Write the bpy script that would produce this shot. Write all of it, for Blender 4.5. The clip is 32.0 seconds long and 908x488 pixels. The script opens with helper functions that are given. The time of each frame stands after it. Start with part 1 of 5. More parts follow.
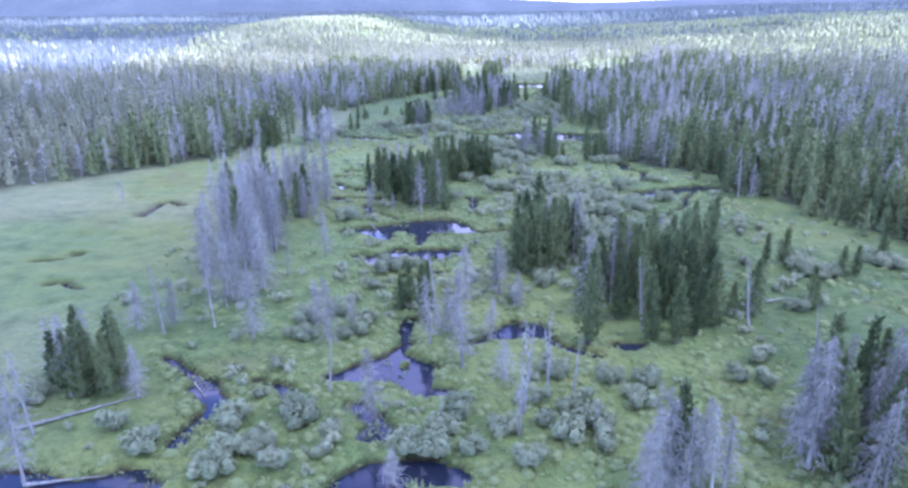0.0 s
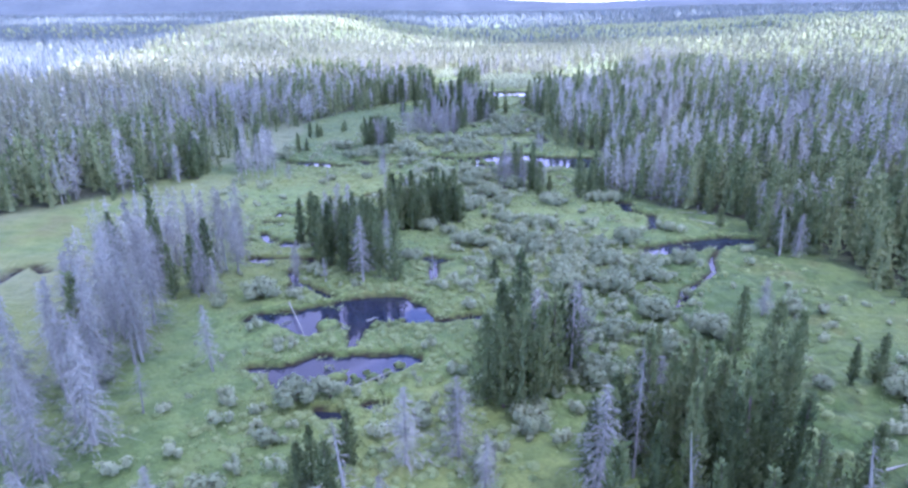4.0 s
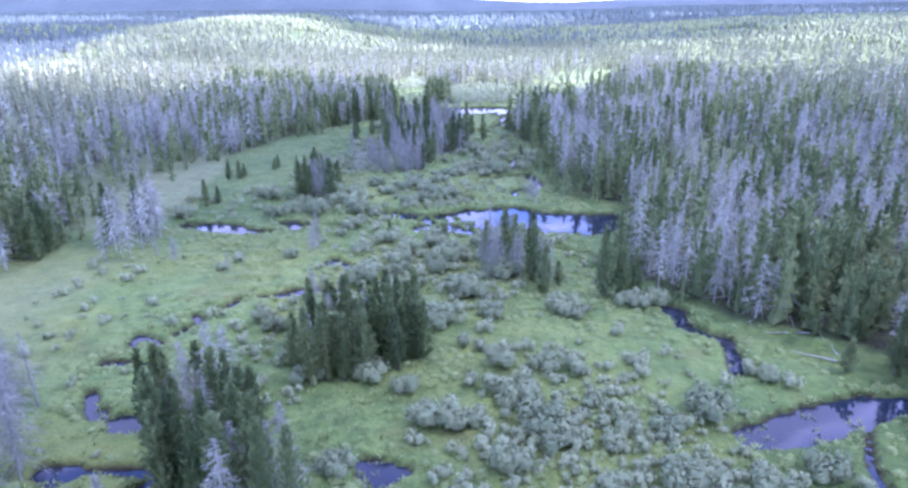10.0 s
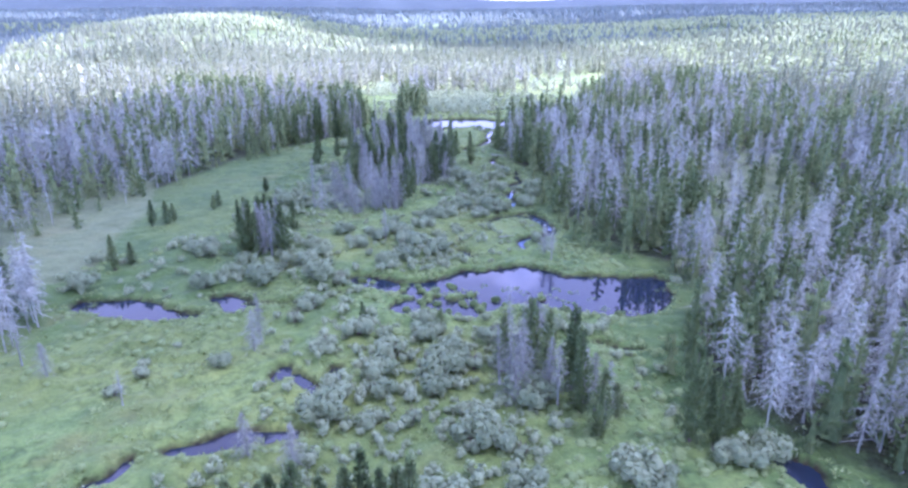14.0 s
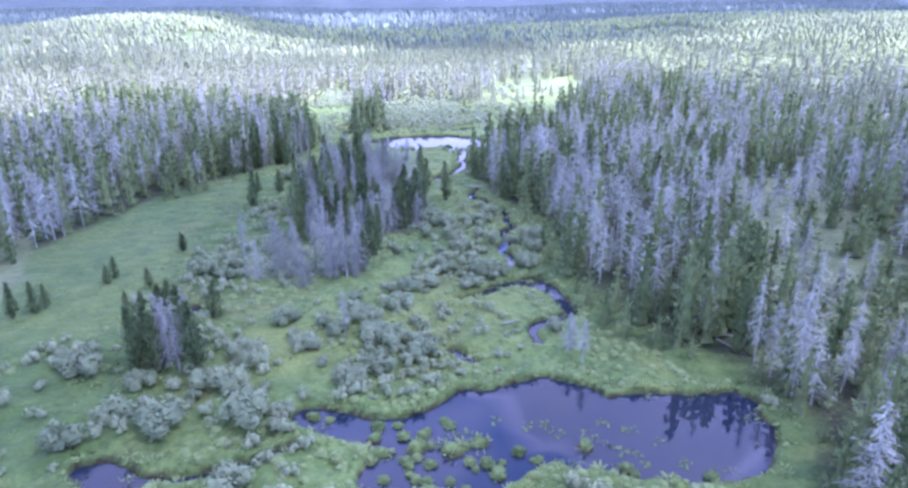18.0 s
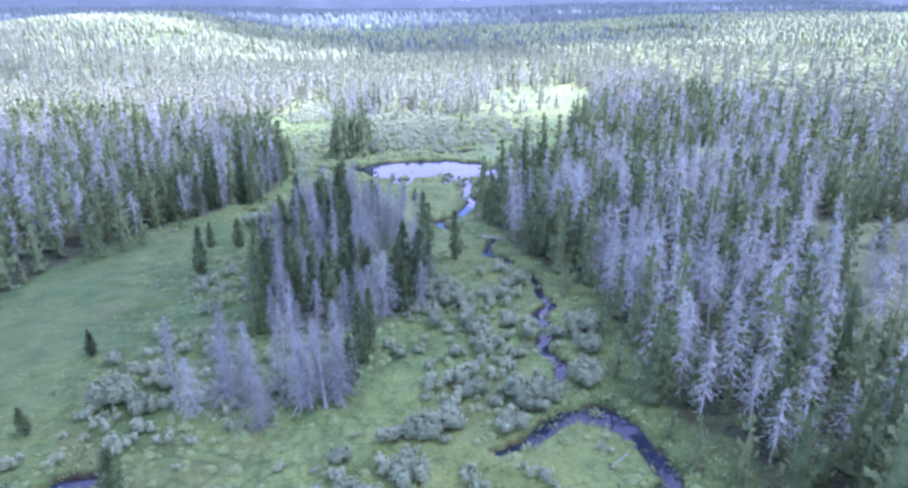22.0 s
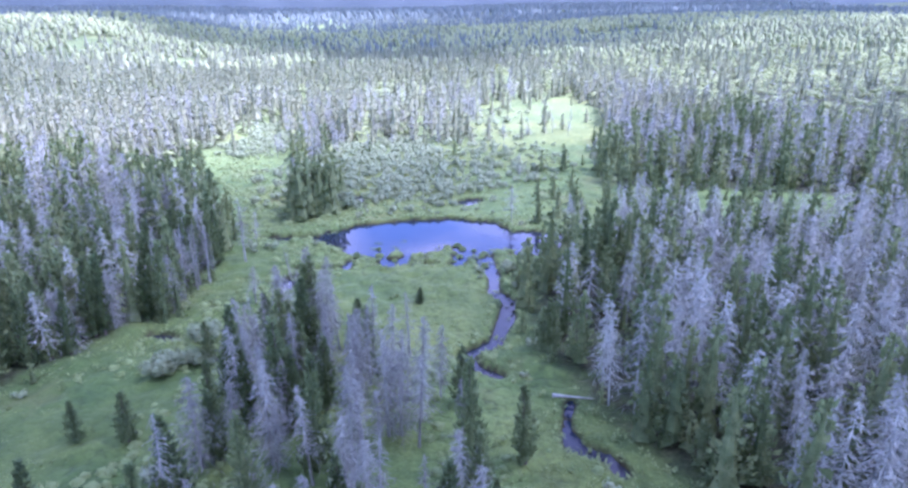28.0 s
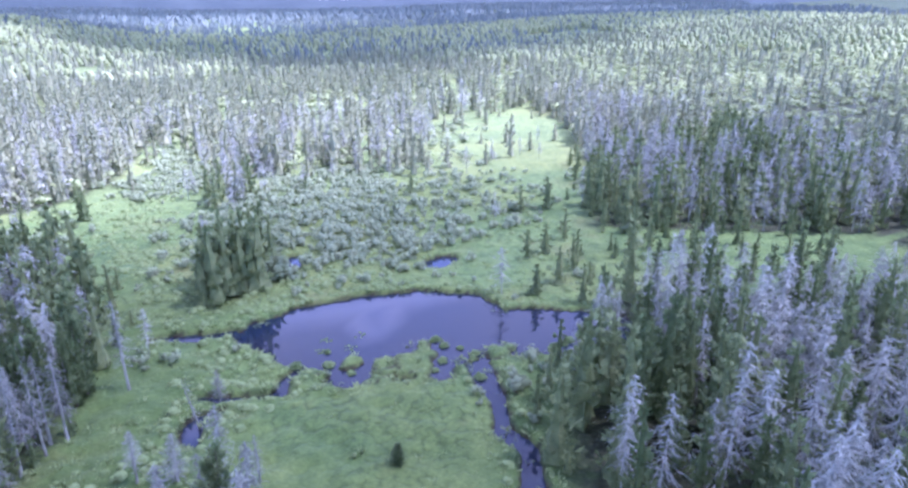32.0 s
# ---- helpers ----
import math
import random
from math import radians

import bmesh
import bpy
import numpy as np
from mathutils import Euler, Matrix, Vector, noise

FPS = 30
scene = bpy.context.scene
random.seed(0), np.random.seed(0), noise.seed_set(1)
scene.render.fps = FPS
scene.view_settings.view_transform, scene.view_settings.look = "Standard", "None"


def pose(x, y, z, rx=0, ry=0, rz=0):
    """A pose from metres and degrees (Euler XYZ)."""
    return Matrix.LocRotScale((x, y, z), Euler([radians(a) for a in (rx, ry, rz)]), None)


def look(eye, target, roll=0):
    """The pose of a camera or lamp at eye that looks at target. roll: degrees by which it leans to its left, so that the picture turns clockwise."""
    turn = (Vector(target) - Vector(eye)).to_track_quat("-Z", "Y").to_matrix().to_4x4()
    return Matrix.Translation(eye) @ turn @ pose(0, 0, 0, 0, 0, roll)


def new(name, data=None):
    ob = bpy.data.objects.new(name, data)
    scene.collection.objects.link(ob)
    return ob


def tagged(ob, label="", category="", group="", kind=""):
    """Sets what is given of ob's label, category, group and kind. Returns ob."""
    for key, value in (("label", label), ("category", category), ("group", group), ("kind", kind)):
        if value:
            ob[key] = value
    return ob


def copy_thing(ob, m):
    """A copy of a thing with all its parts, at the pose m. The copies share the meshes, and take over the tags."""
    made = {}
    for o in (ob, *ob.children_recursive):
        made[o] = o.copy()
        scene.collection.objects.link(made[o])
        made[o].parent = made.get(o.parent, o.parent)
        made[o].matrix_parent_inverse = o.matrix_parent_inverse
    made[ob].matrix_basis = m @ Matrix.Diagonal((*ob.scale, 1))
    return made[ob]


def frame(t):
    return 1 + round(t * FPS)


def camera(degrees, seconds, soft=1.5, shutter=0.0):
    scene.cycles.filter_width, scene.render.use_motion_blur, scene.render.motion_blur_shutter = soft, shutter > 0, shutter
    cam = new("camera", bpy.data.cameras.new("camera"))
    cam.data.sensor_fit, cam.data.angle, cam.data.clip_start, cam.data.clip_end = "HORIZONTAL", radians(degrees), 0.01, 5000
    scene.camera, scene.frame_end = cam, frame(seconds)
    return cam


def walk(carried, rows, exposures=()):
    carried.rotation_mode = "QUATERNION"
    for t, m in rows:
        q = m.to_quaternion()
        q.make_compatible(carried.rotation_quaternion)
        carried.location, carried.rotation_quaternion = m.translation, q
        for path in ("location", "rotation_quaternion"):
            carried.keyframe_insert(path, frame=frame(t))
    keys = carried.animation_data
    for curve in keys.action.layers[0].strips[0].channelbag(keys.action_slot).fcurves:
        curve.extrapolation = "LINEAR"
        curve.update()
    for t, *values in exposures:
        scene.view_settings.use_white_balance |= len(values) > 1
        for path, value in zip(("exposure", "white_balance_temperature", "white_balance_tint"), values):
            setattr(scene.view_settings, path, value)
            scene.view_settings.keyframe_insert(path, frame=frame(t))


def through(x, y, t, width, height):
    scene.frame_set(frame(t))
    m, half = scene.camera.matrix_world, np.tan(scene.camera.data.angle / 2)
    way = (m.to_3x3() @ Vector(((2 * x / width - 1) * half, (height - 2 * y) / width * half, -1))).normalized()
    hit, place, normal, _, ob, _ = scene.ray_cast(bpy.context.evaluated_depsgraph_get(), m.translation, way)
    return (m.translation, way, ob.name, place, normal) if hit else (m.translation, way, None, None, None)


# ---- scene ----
cam = camera(69.0, 32.0, soft=2.7)
METRES, EYE, TURN = 255.3, 36.0, 3.4
ROWS = [
    (0.0, 0.0, 0.0, 0.0, -0.34, -19.73, 0.94),
    (0.5, 0.0016, 0.0162, 0.0, -0.82, -19.75, 0.95),
    (1.0, 0.0034, 0.0323, 0.0002, -1.0, -19.77, 0.93),
    (1.5, 0.0054, 0.0485, 0.0001, -1.16, -19.77, 0.91),
    (2.0, 0.0075, 0.0647, 0.0002, -1.32, -19.79, 0.89),
    (2.5, 0.0097, 0.081, 0.0003, -1.46, -19.8, 0.87),
    (3.0, 0.0121, 0.0972, 0.0002, -1.61, -19.79, 0.83),
    (3.5, 0.0146, 0.1133, 0.0002, -1.74, -19.79, 0.82),
    (5.5, 0.0241, 0.1769, 0.001, -2.15, -19.73, 0.8),
    (6.0, 0.0259, 0.1926, 0.0013, -2.23, -19.73, 0.78),
    (6.5, 0.027, 0.2082, 0.0016, -2.28, -19.74, 0.74),
    (7.0, 0.0278, 0.2236, 0.0016, -2.32, -19.74, 0.71),
    (7.5, 0.0282, 0.2387, 0.0016, -2.38, -19.74, 0.68),
    (8.0, 0.0283, 0.2538, 0.0016, -2.41, -19.75, 0.64),
    (8.5, 0.0281, 0.2691, 0.0015, -3.47, -19.78, 0.65),
    (9.0, 0.0282, 0.2843, 0.0014, -3.83, -19.79, 0.63),
    (9.5, 0.0282, 0.2997, 0.0014, -4.17, -19.81, 0.61),
    (10.0, 0.0283, 0.3151, 0.0015, -4.41, -19.85, 0.58),
    (10.5, 0.0284, 0.3307, 0.0015, -4.58, -19.88, 0.53),
    (11.0, 0.0282, 0.3467, 0.0011, -4.68, -19.85, 0.45),
    (11.5, 0.0279, 0.3622, 0.0012, -4.77, -19.88, 0.44),
    (12.0, 0.0273, 0.378, 0.001, -4.85, -19.88, 0.4),
    (12.5, 0.0266, 0.3936, 0.0011, -5.17, -19.93, 0.35),
    (13.0, 0.026, 0.4093, 0.001, -6.46, -19.94, 0.46),
    (13.5, 0.0252, 0.4249, 0.0011, -6.95, -19.99, 0.4),
    (14.0, 0.0246, 0.4409, 0.0012, -7.23, -20.02, 0.35),
    (14.5, 0.0244, 0.4562, 0.0009, -7.44, -20.02, 0.37),
    (16.5, 0.0247, 0.5186, 0.0014, -9.75, -20.13, 0.45),
    (17.0, 0.025, 0.5343, 0.0013, -10.67, -20.15, 0.47),
    (17.5, 0.0258, 0.5501, 0.0015, -11.13, -20.18, 0.5),
    (18.0, 0.0267, 0.5658, 0.0015, -11.47, -20.16, 0.51),
    (18.5, 0.0277, 0.5815, 0.0016, -11.8, -20.19, 0.47),
    (19.0, 0.0288, 0.5971, 0.0018, -12.04, -20.21, 0.48),
    (19.5, 0.03, 0.6126, 0.0019, -12.24, -20.2, 0.45),
    (20.0, 0.0311, 0.6282, 0.0016, -12.45, -20.17, 0.45),
    (20.5, 0.0324, 0.6437, 0.0014, -12.57, -20.15, 0.41),
    (21.0, 0.0333, 0.6589, 0.0015, -12.73, -20.16, 0.4),
    (21.5, 0.0342, 0.6742, 0.0013, -12.88, -20.15, 0.41),
    (22.0, 0.0345, 0.6894, 0.0015, -13.02, -20.15, 0.39),
    (22.5, 0.0352, 0.7049, 0.0017, -13.15, -20.17, 0.37),
    (23.0, 0.0354, 0.7203, 0.0017, -13.27, -20.18, 0.33),
    (23.5, 0.0355, 0.7358, 0.0018, -13.44, -20.18, 0.26),
    (24.0, 0.036, 0.7515, 0.0019, -13.53, -20.19, 0.29),
    (24.5, 0.0361, 0.7674, 0.0017, -13.67, -20.17, 0.23),
    (25.0, 0.0368, 0.7831, 0.0018, -13.86, -20.19, 0.23),
    (25.5, 0.0373, 0.7987, 0.0019, -14.31, -20.21, 0.23),
    (27.5, 0.0414, 0.8607, 0.0016, -16.39, -20.23, 0.33),
    (28.0, 0.0429, 0.8761, 0.0016, -16.97, -20.23, 0.29),
    (28.5, 0.0446, 0.8915, 0.0017, -17.25, -20.22, 0.28),
    (29.0, 0.0467, 0.9067, 0.0018, -17.44, -20.22, 0.3),
    (29.5, 0.0489, 0.9219, 0.0017, -17.9, -20.2, 0.31),
    (30.0, 0.051, 0.9368, 0.0022, -19.37, -20.25, 0.4),
    (30.5, 0.0534, 0.9518, 0.0021, -20.89, -20.24, 0.41),
    (31.0, 0.056, 0.9662, 0.0022, -21.87, -20.25, 0.45),
    (31.5, 0.059, 0.981, 0.0023, -22.46, -20.25, 0.46),
    (32.0, 0.0623, 0.9958, 0.0023, -22.82, -20.24, 0.48),
]
walk(cam, [(t, pose(0, 0, EYE, 0, 0, TURN) @ pose(METRES * x, METRES * y, METRES * z, 90 + pitch, roll, yaw))
           for t, x, y, z, yaw, pitch, roll in ROWS],
     exposures=[(0.0, 2.86, 4745, 51.3), (18.0, 2.84, 4745, 51.3), (25.0, 2.77, 4735, 51.4), (32.0, 2.49, 4715, 51.6)])

# ---- sky, sun and clouds ----
SUN_AZIMUTH, SUN_HEIGHT = 109.0, 63.0
world = bpy.data.worlds.new("sky")
scene.world = world
world.use_nodes = True
sky = world.node_tree.nodes.new("ShaderNodeTexSky")
sky.sky_type, sky.sun_disc = "NISHITA", False
sky.sun_elevation, sky.sun_rotation = radians(SUN_HEIGHT), radians(SUN_AZIMUTH)
sky.altitude = 2700
world.node_tree.links.new(sky.outputs[0], world.node_tree.nodes["Background"].inputs[0])
world.node_tree.nodes["Background"].inputs[1].default_value = 0.11

sun_dir = Vector((math.cos(radians(SUN_HEIGHT)) * math.sin(radians(SUN_AZIMUTH)),
                  math.cos(radians(SUN_HEIGHT)) * math.cos(radians(SUN_AZIMUTH)), math.sin(radians(SUN_HEIGHT))))
sun = new("sun", bpy.data.lights.new("sun", "SUN"))
sun.data.energy, sun.data.angle, sun.data.color = 3.9, radians(0.53), (1.0, 0.90, 0.765)
sun.matrix_world = look(sun_dir * 400 + Vector((0, 150, 0)), (0, 150, 0))

# ---- materials ----
def nodes_of(name, rough=0.8):
    m = bpy.data.materials.new(name)
    m.use_nodes = True
    n, l = m.node_tree.nodes, m.node_tree.links
    b = n["Principled BSDF"]
    b.inputs["Roughness"].default_value = rough
    b.inputs["Specular IOR Level"].default_value = 0.25
    return m, n, l, b


def noise_node(n, l, scale, detail=4.0, rough=0.55, coord=None, stretch=None):
    if coord is None:
        coord = n.new("ShaderNodeTexCoord").outputs["Object"]
    if stretch:
        mp = n.new("ShaderNodeMapping")
        mp.inputs["Scale"].default_value = stretch
        l.new(coord, mp.inputs["Vector"])
        coord = mp.outputs[0]
    t = n.new("ShaderNodeTexNoise")
    t.inputs["Scale"].default_value = scale
    t.inputs["Detail"].default_value = detail
    t.inputs["Roughness"].default_value = rough
    l.new(coord, t.inputs["Vector"])
    return t.outputs["Fac"]


def ramp(n, l, fac, stops):
    r = n.new("ShaderNodeValToRGB")
    e = r.color_ramp.elements
    while len(e) < len(stops):
        e.new(0.5)
    for el, (p, c) in zip(e, stops):
        el.position, el.color = p, (*c, 1)
    l.new(fac, r.inputs[0])
    return r.outputs[0]


def mix(n, l, fac, a, b, mode="MIX"):
    x = n.new("ShaderNodeMix")
    x.data_type, x.blend_type = "RGBA", mode
    for sock, v in ((x.inputs[0], fac), (x.inputs[6], a), (x.inputs[7], b)):
        if isinstance(v, (int, float)):
            sock.default_value = v
        elif isinstance(v, tuple):
            sock.default_value = (*v, 1)
        else:
            l.new(v, sock)
    return x.outputs[2]


def calc(n, l, op, a, b):
    x = n.new("ShaderNodeMath")
    x.operation, x.use_clamp = op, True
    for sock, v in zip(x.inputs, (a, b)):
        if isinstance(v, (int, float)):
            sock.default_value = v
        else:
            l.new(v, sock)
    return x.outputs[0]


def attribute(n, name):
    a = n.new("ShaderNodeAttribute")
    a.attribute_name = name
    return a.outputs["Fac"]


def bump(n, l, b, height, strength, distance=0.1):
    x = n.new("ShaderNodeBump")
    x.inputs["Strength"].default_value, x.inputs["Distance"].default_value = strength, distance
    l.new(height, x.inputs["Height"])
    l.new(x.outputs[0], b.inputs["Normal"])


def make_ground():
    m, n, l, b = nodes_of("meadow_ground", 0.9)
    b.inputs["Sheen Weight"].default_value, b.inputs["Sheen Roughness"].default_value = 0.08, 0.45
    b.inputs["Sheen Tint"].default_value = (0.72, 0.85, 0.55, 1)
    pos = n.new("ShaderNodeNewGeometry").outputs["Position"]
    broad = noise_node(n, l, 0.045, 3, 0.5, pos)
    hue = noise_node(n, l, 0.022, 4, 0.6, pos)
    mid = noise_node(n, l, 0.35, 5, 0.62, pos)
    fine = noise_node(n, l, 2.6, 4, 0.65, pos)
    sedge = ramp(n, l, mid, [(0.28, (0.066, 0.110, 0.038)), (0.44, (0.100, 0.156, 0.052)),
                             (0.58, (0.128, 0.188, 0.064)), (0.74, (0.158, 0.215, 0.080))])
    straw = ramp(n, l, mid, [(0.3, (0.128, 0.168, 0.050)), (0.7, (0.195, 0.232, 0.078))])
    dry = ramp(n, l, mid, [(0.3, (0.155, 0.175, 0.110)), (0.55, (0.198, 0.214, 0.142)), (0.75, (0.245, 0.254, 0.178))])
    lush = ramp(n, l, mid, [(0.3, (0.040, 0.078, 0.023)), (0.6, (0.072, 0.120, 0.035)), (0.8, (0.105, 0.152, 0.048))])
    col = mix(n, l, ramp(n, l, broad, [(0.50, (0, 0, 0)), (0.66, (1, 1, 1))]), sedge, lush)
    # lush grass; the mask also paints the woods' shade on the meadow
    col = mix(n, l, attribute(n, "lush_shade"), col, lush)
    col = mix(n, l, ramp(n, l, hue, [(0.45, (0, 0, 0)), (0.58, (0.8, 0.8, 0.8))]), col, mix(n, l, calc(n, l, "MULTIPLY", attribute(n, "lush_shade"), 0.7), straw, lush))
    russet = noise_node(n, l, 0.06, 4, 0.65, pos, (1, 1, 1))
    col = mix(n, l, ramp(n, l, russet, [(0.57, (0, 0, 0)), (0.70, (0.7, 0.7, 0.7))]), col, (0.135, 0.140, 0.058))
    col = mix(n, l, attribute(n, "dry"), col, dry)
    # needle litter, its colour deepened for the shade between trees
    litter = ramp(n, l, fine, [(0.3, (0.014, 0.018, 0.009)), (0.55, (0.036, 0.044, 0.021)), (0.78, (0.10, 0.095, 0.065))])
    grassy = ramp(n, l, mid, [(0.48, (0, 0, 0)), (0.66, (0.6, 0.6, 0.6))])
    floor = mix(n, l, grassy, litter, lush)
    col = mix(n, l, attribute(n, "wood"), col, floor)
    mud = ramp(n, l, fine, [(0.3, (0.012, 0.010, 0.007)), (0.7, (0.040, 0.033, 0.020))])
    col = mix(n, l, attribute(n, "wet"), col, mud)
    speck = ramp(n, l, fine, [(0.32, (0.66, 0.70, 0.64)), (0.62, (1.12, 1.10, 1.06))])
    col = mix(n, l, 0.8, col, speck, "MULTIPLY")
    col = mix(n, l, 1.0, col, (0.80, 0.83, 0.62), "MULTIPLY")
    # hummocks: rounded sedge cushions, shade in the gaps between them painted as darker colour
    bend = n.new("ShaderNodeTexNoise")
    bend.inputs["Scale"].default_value, bend.inputs["Detail"].default_value = 0.9, 3
    l.new(pos, bend.inputs["Vector"])
    shift = n.new("ShaderNodeVectorMath")
    shift.operation = "MULTIPLY_ADD"
    l.new(bend.outputs["Color"], shift.inputs[0])
    shift.inputs[1].default_value = (1.6, 1.6, 0)
    l.new(pos, shift.inputs[2])
    cell = n.new("ShaderNodeTexVoronoi")
    cell.voronoi_dimensions = "2D"
    cell.inputs["Scale"].default_value = 1.15
    l.new(shift.outputs[0], cell.inputs["Vector"])
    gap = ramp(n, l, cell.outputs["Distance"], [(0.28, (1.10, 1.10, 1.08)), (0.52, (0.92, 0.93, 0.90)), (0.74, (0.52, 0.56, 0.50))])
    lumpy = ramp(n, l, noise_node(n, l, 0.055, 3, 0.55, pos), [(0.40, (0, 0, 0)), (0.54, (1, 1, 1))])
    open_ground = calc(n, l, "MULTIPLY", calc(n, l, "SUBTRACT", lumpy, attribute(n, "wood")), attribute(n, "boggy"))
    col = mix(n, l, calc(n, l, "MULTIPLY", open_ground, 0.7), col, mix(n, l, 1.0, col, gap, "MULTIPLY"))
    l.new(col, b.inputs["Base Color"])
    rise = calc(n, l, "ADD", calc(n, l, "MULTIPLY", fine, 0.4), calc(n, l, "MULTIPLY", gap, 0.5))
    bump(n, l, b, rise, 0.7, 0.35)
    return m


def make_water():
    m, n, l, b = nodes_of("pond_water", 0.02)
    pos = n.new("ShaderNodeNewGeometry").outputs["Position"]
    deep = noise_node(n, l, 0.12, 3, 0.5, pos)
    col = ramp(n, l, deep, [(0.35, (0.010, 0.017, 0.029)), (0.7, (0.019, 0.022, 0.028))])
    l.new(col, b.inputs["Base Color"])
    b.inputs["Specular IOR Level"].default_value = 0.5
    b.inputs["IOR"].default_value = 1.37
    bump(n, l, b, noise_node(n, l, 1.6, 3, 0.5, pos), 0.02, 0.05)
    return m


def make_leaf(name, dark, mid, light, through=0.25, rough=0.7):
    """Foliage: the colour shifts from tree to tree (tint) and from spray to spray."""
    m, n, l, b = nodes_of(name, rough)
    pos = n.new("ShaderNodeNewGeometry").outputs["Position"]
    own = n.new("ShaderNodeObjectInfo").outputs["Random"]
    spray = noise_node(n, l, 1.1, 3, 0.6, pos)
    which = calc(n, l, "ADD", calc(n, l, "MULTIPLY", own, 0.35), calc(n, l, "MULTIPLY", attribute(n, "tint"), 0.35))
    fac = calc(n, l, "ADD", calc(n, l, "MULTIPLY", spray, 0.75), calc(n, l, "MULTIPLY", which, 0.8))
    col = ramp(n, l, fac, [(0.30, dark), (0.55, mid), (0.85, light)])
    l.new(col, b.inputs["Base Color"])
    t = n.new("ShaderNodeBsdfTranslucent")
    l.new(col, t.inputs[0])
    s = n.new("ShaderNodeMixShader")
    s.inputs[0].default_value = through
    l.new(b.outputs[0], s.inputs[1])
    l.new(t.outputs[0], s.inputs[2])
    l.new(s.outputs[0], n["Material Output"].inputs[0])
    return m


def make_wood(name, dark, light, scale=3.0):
    m, n, l, b = nodes_of(name, 0.85)
    pos = n.new("ShaderNodeNewGeometry").outputs["Position"]
    own = n.new("ShaderNodeObjectInfo").outputs["Random"]
    grain = noise_node(n, l, scale, 4, 0.6, pos, (1, 1, 0.35))
    shift = calc(n, l, "ADD", calc(n, l, "MULTIPLY", own, 0.22), calc(n, l, "MULTIPLY", attribute(n, "tint"), 0.22))
    fac = calc(n, l, "ADD", calc(n, l, "MULTIPLY", grain, 0.8), shift)
    l.new(ramp(n, l, fac, [(0.3, dark), (0.8, light)]), b.inputs["Base Color"])
    bump(n, l, b, grain, 0.3, 0.02)
    return m


GROUND = make_ground()
WATER = make_water()
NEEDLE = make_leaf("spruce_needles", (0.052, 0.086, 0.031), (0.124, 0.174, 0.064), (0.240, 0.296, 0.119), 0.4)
# paler copy of the needles: sunlight and distance put into the colour
FAR_NEEDLE = make_leaf("sun_paled_needles", (0.165, 0.196, 0.112), (0.24, 0.275, 0.155), (0.318, 0.352, 0.205), 0.4)
# bluish copy of the needles: haze over distant woods put into the colour
HILL_NEEDLE = make_leaf("hazed_hill_needles", (0.080, 0.115, 0.098), (0.125, 0.168, 0.142), (0.178, 0.222, 0.19), 0.33)
WILLOW = make_leaf("willow_leaves", (0.158, 0.210, 0.110), (0.225, 0.285, 0.150), (0.290, 0.350, 0.195), 0.4)
SEDGE = make_leaf("sedge_blades", (0.10, 0.16, 0.05), (0.155, 0.22, 0.075), (0.215, 0.28, 0.105), 0.35)
SHRUB = make_leaf("bog_shrub_leaves", (0.085, 0.140, 0.042), (0.145, 0.212, 0.066), (0.205, 0.275, 0.098), 0.35)
ASPEN = make_leaf("aspen_leaves", (0.195, 0.25, 0.105), (0.262, 0.32, 0.14), (0.33, 0.388, 0.185), 0.4)
DEADWOOD = make_wood("silver_deadwood", (0.120, 0.133, 0.108), (0.345, 0.376, 0.306))
BARK = make_wood("conifer_bark", (0.055, 0.043, 0.035), (0.20, 0.165, 0.14))


def make_cloud():
    m, n, l, b = nodes_of("cloud_vapour", 1.0)
    pos = n.new("ShaderNodeNewGeometry").outputs["Position"]
    wisp = noise_node(n, l, 0.006, 5, 0.6, pos)
    body = calc(n, l, "MULTIPLY", attribute(n, "vapour"), ramp(n, l, wisp, [(0.22, (0.78, 0.78, 0.78)), (0.56, (1, 1, 1))]))
    d, t, clear = n.new("ShaderNodeBsdfDiffuse"), n.new("ShaderNodeBsdfTranslucent"), n.new("ShaderNodeBsdfTransparent")
    d.inputs[0].default_value, t.inputs[0].default_value = (0.85, 0.86, 0.88, 1), (0.44, 0.46, 0.49, 1)
    l.new(ramp(n, l, attribute(n, "vapour"), [(0.62, (0.93, 0.94, 0.96)), (0.80, (0.44, 0.46, 0.49))]), t.inputs[0])
    add, s = n.new("ShaderNodeMixShader"), n.new("ShaderNodeMixShader")
    add.inputs[0].default_value = 0.6
    l.new(d.outputs[0], add.inputs[1])
    l.new(t.outputs[0], add.inputs[2])
    l.new(body, s.inputs[0])
    l.new(clear.outputs[0], s.inputs[1])
    l.new(add.outputs[0], s.inputs[2])
    l.new(s.outputs[0], n["Material Output"].inputs[0])
    return m


CLOUD = make_cloud()


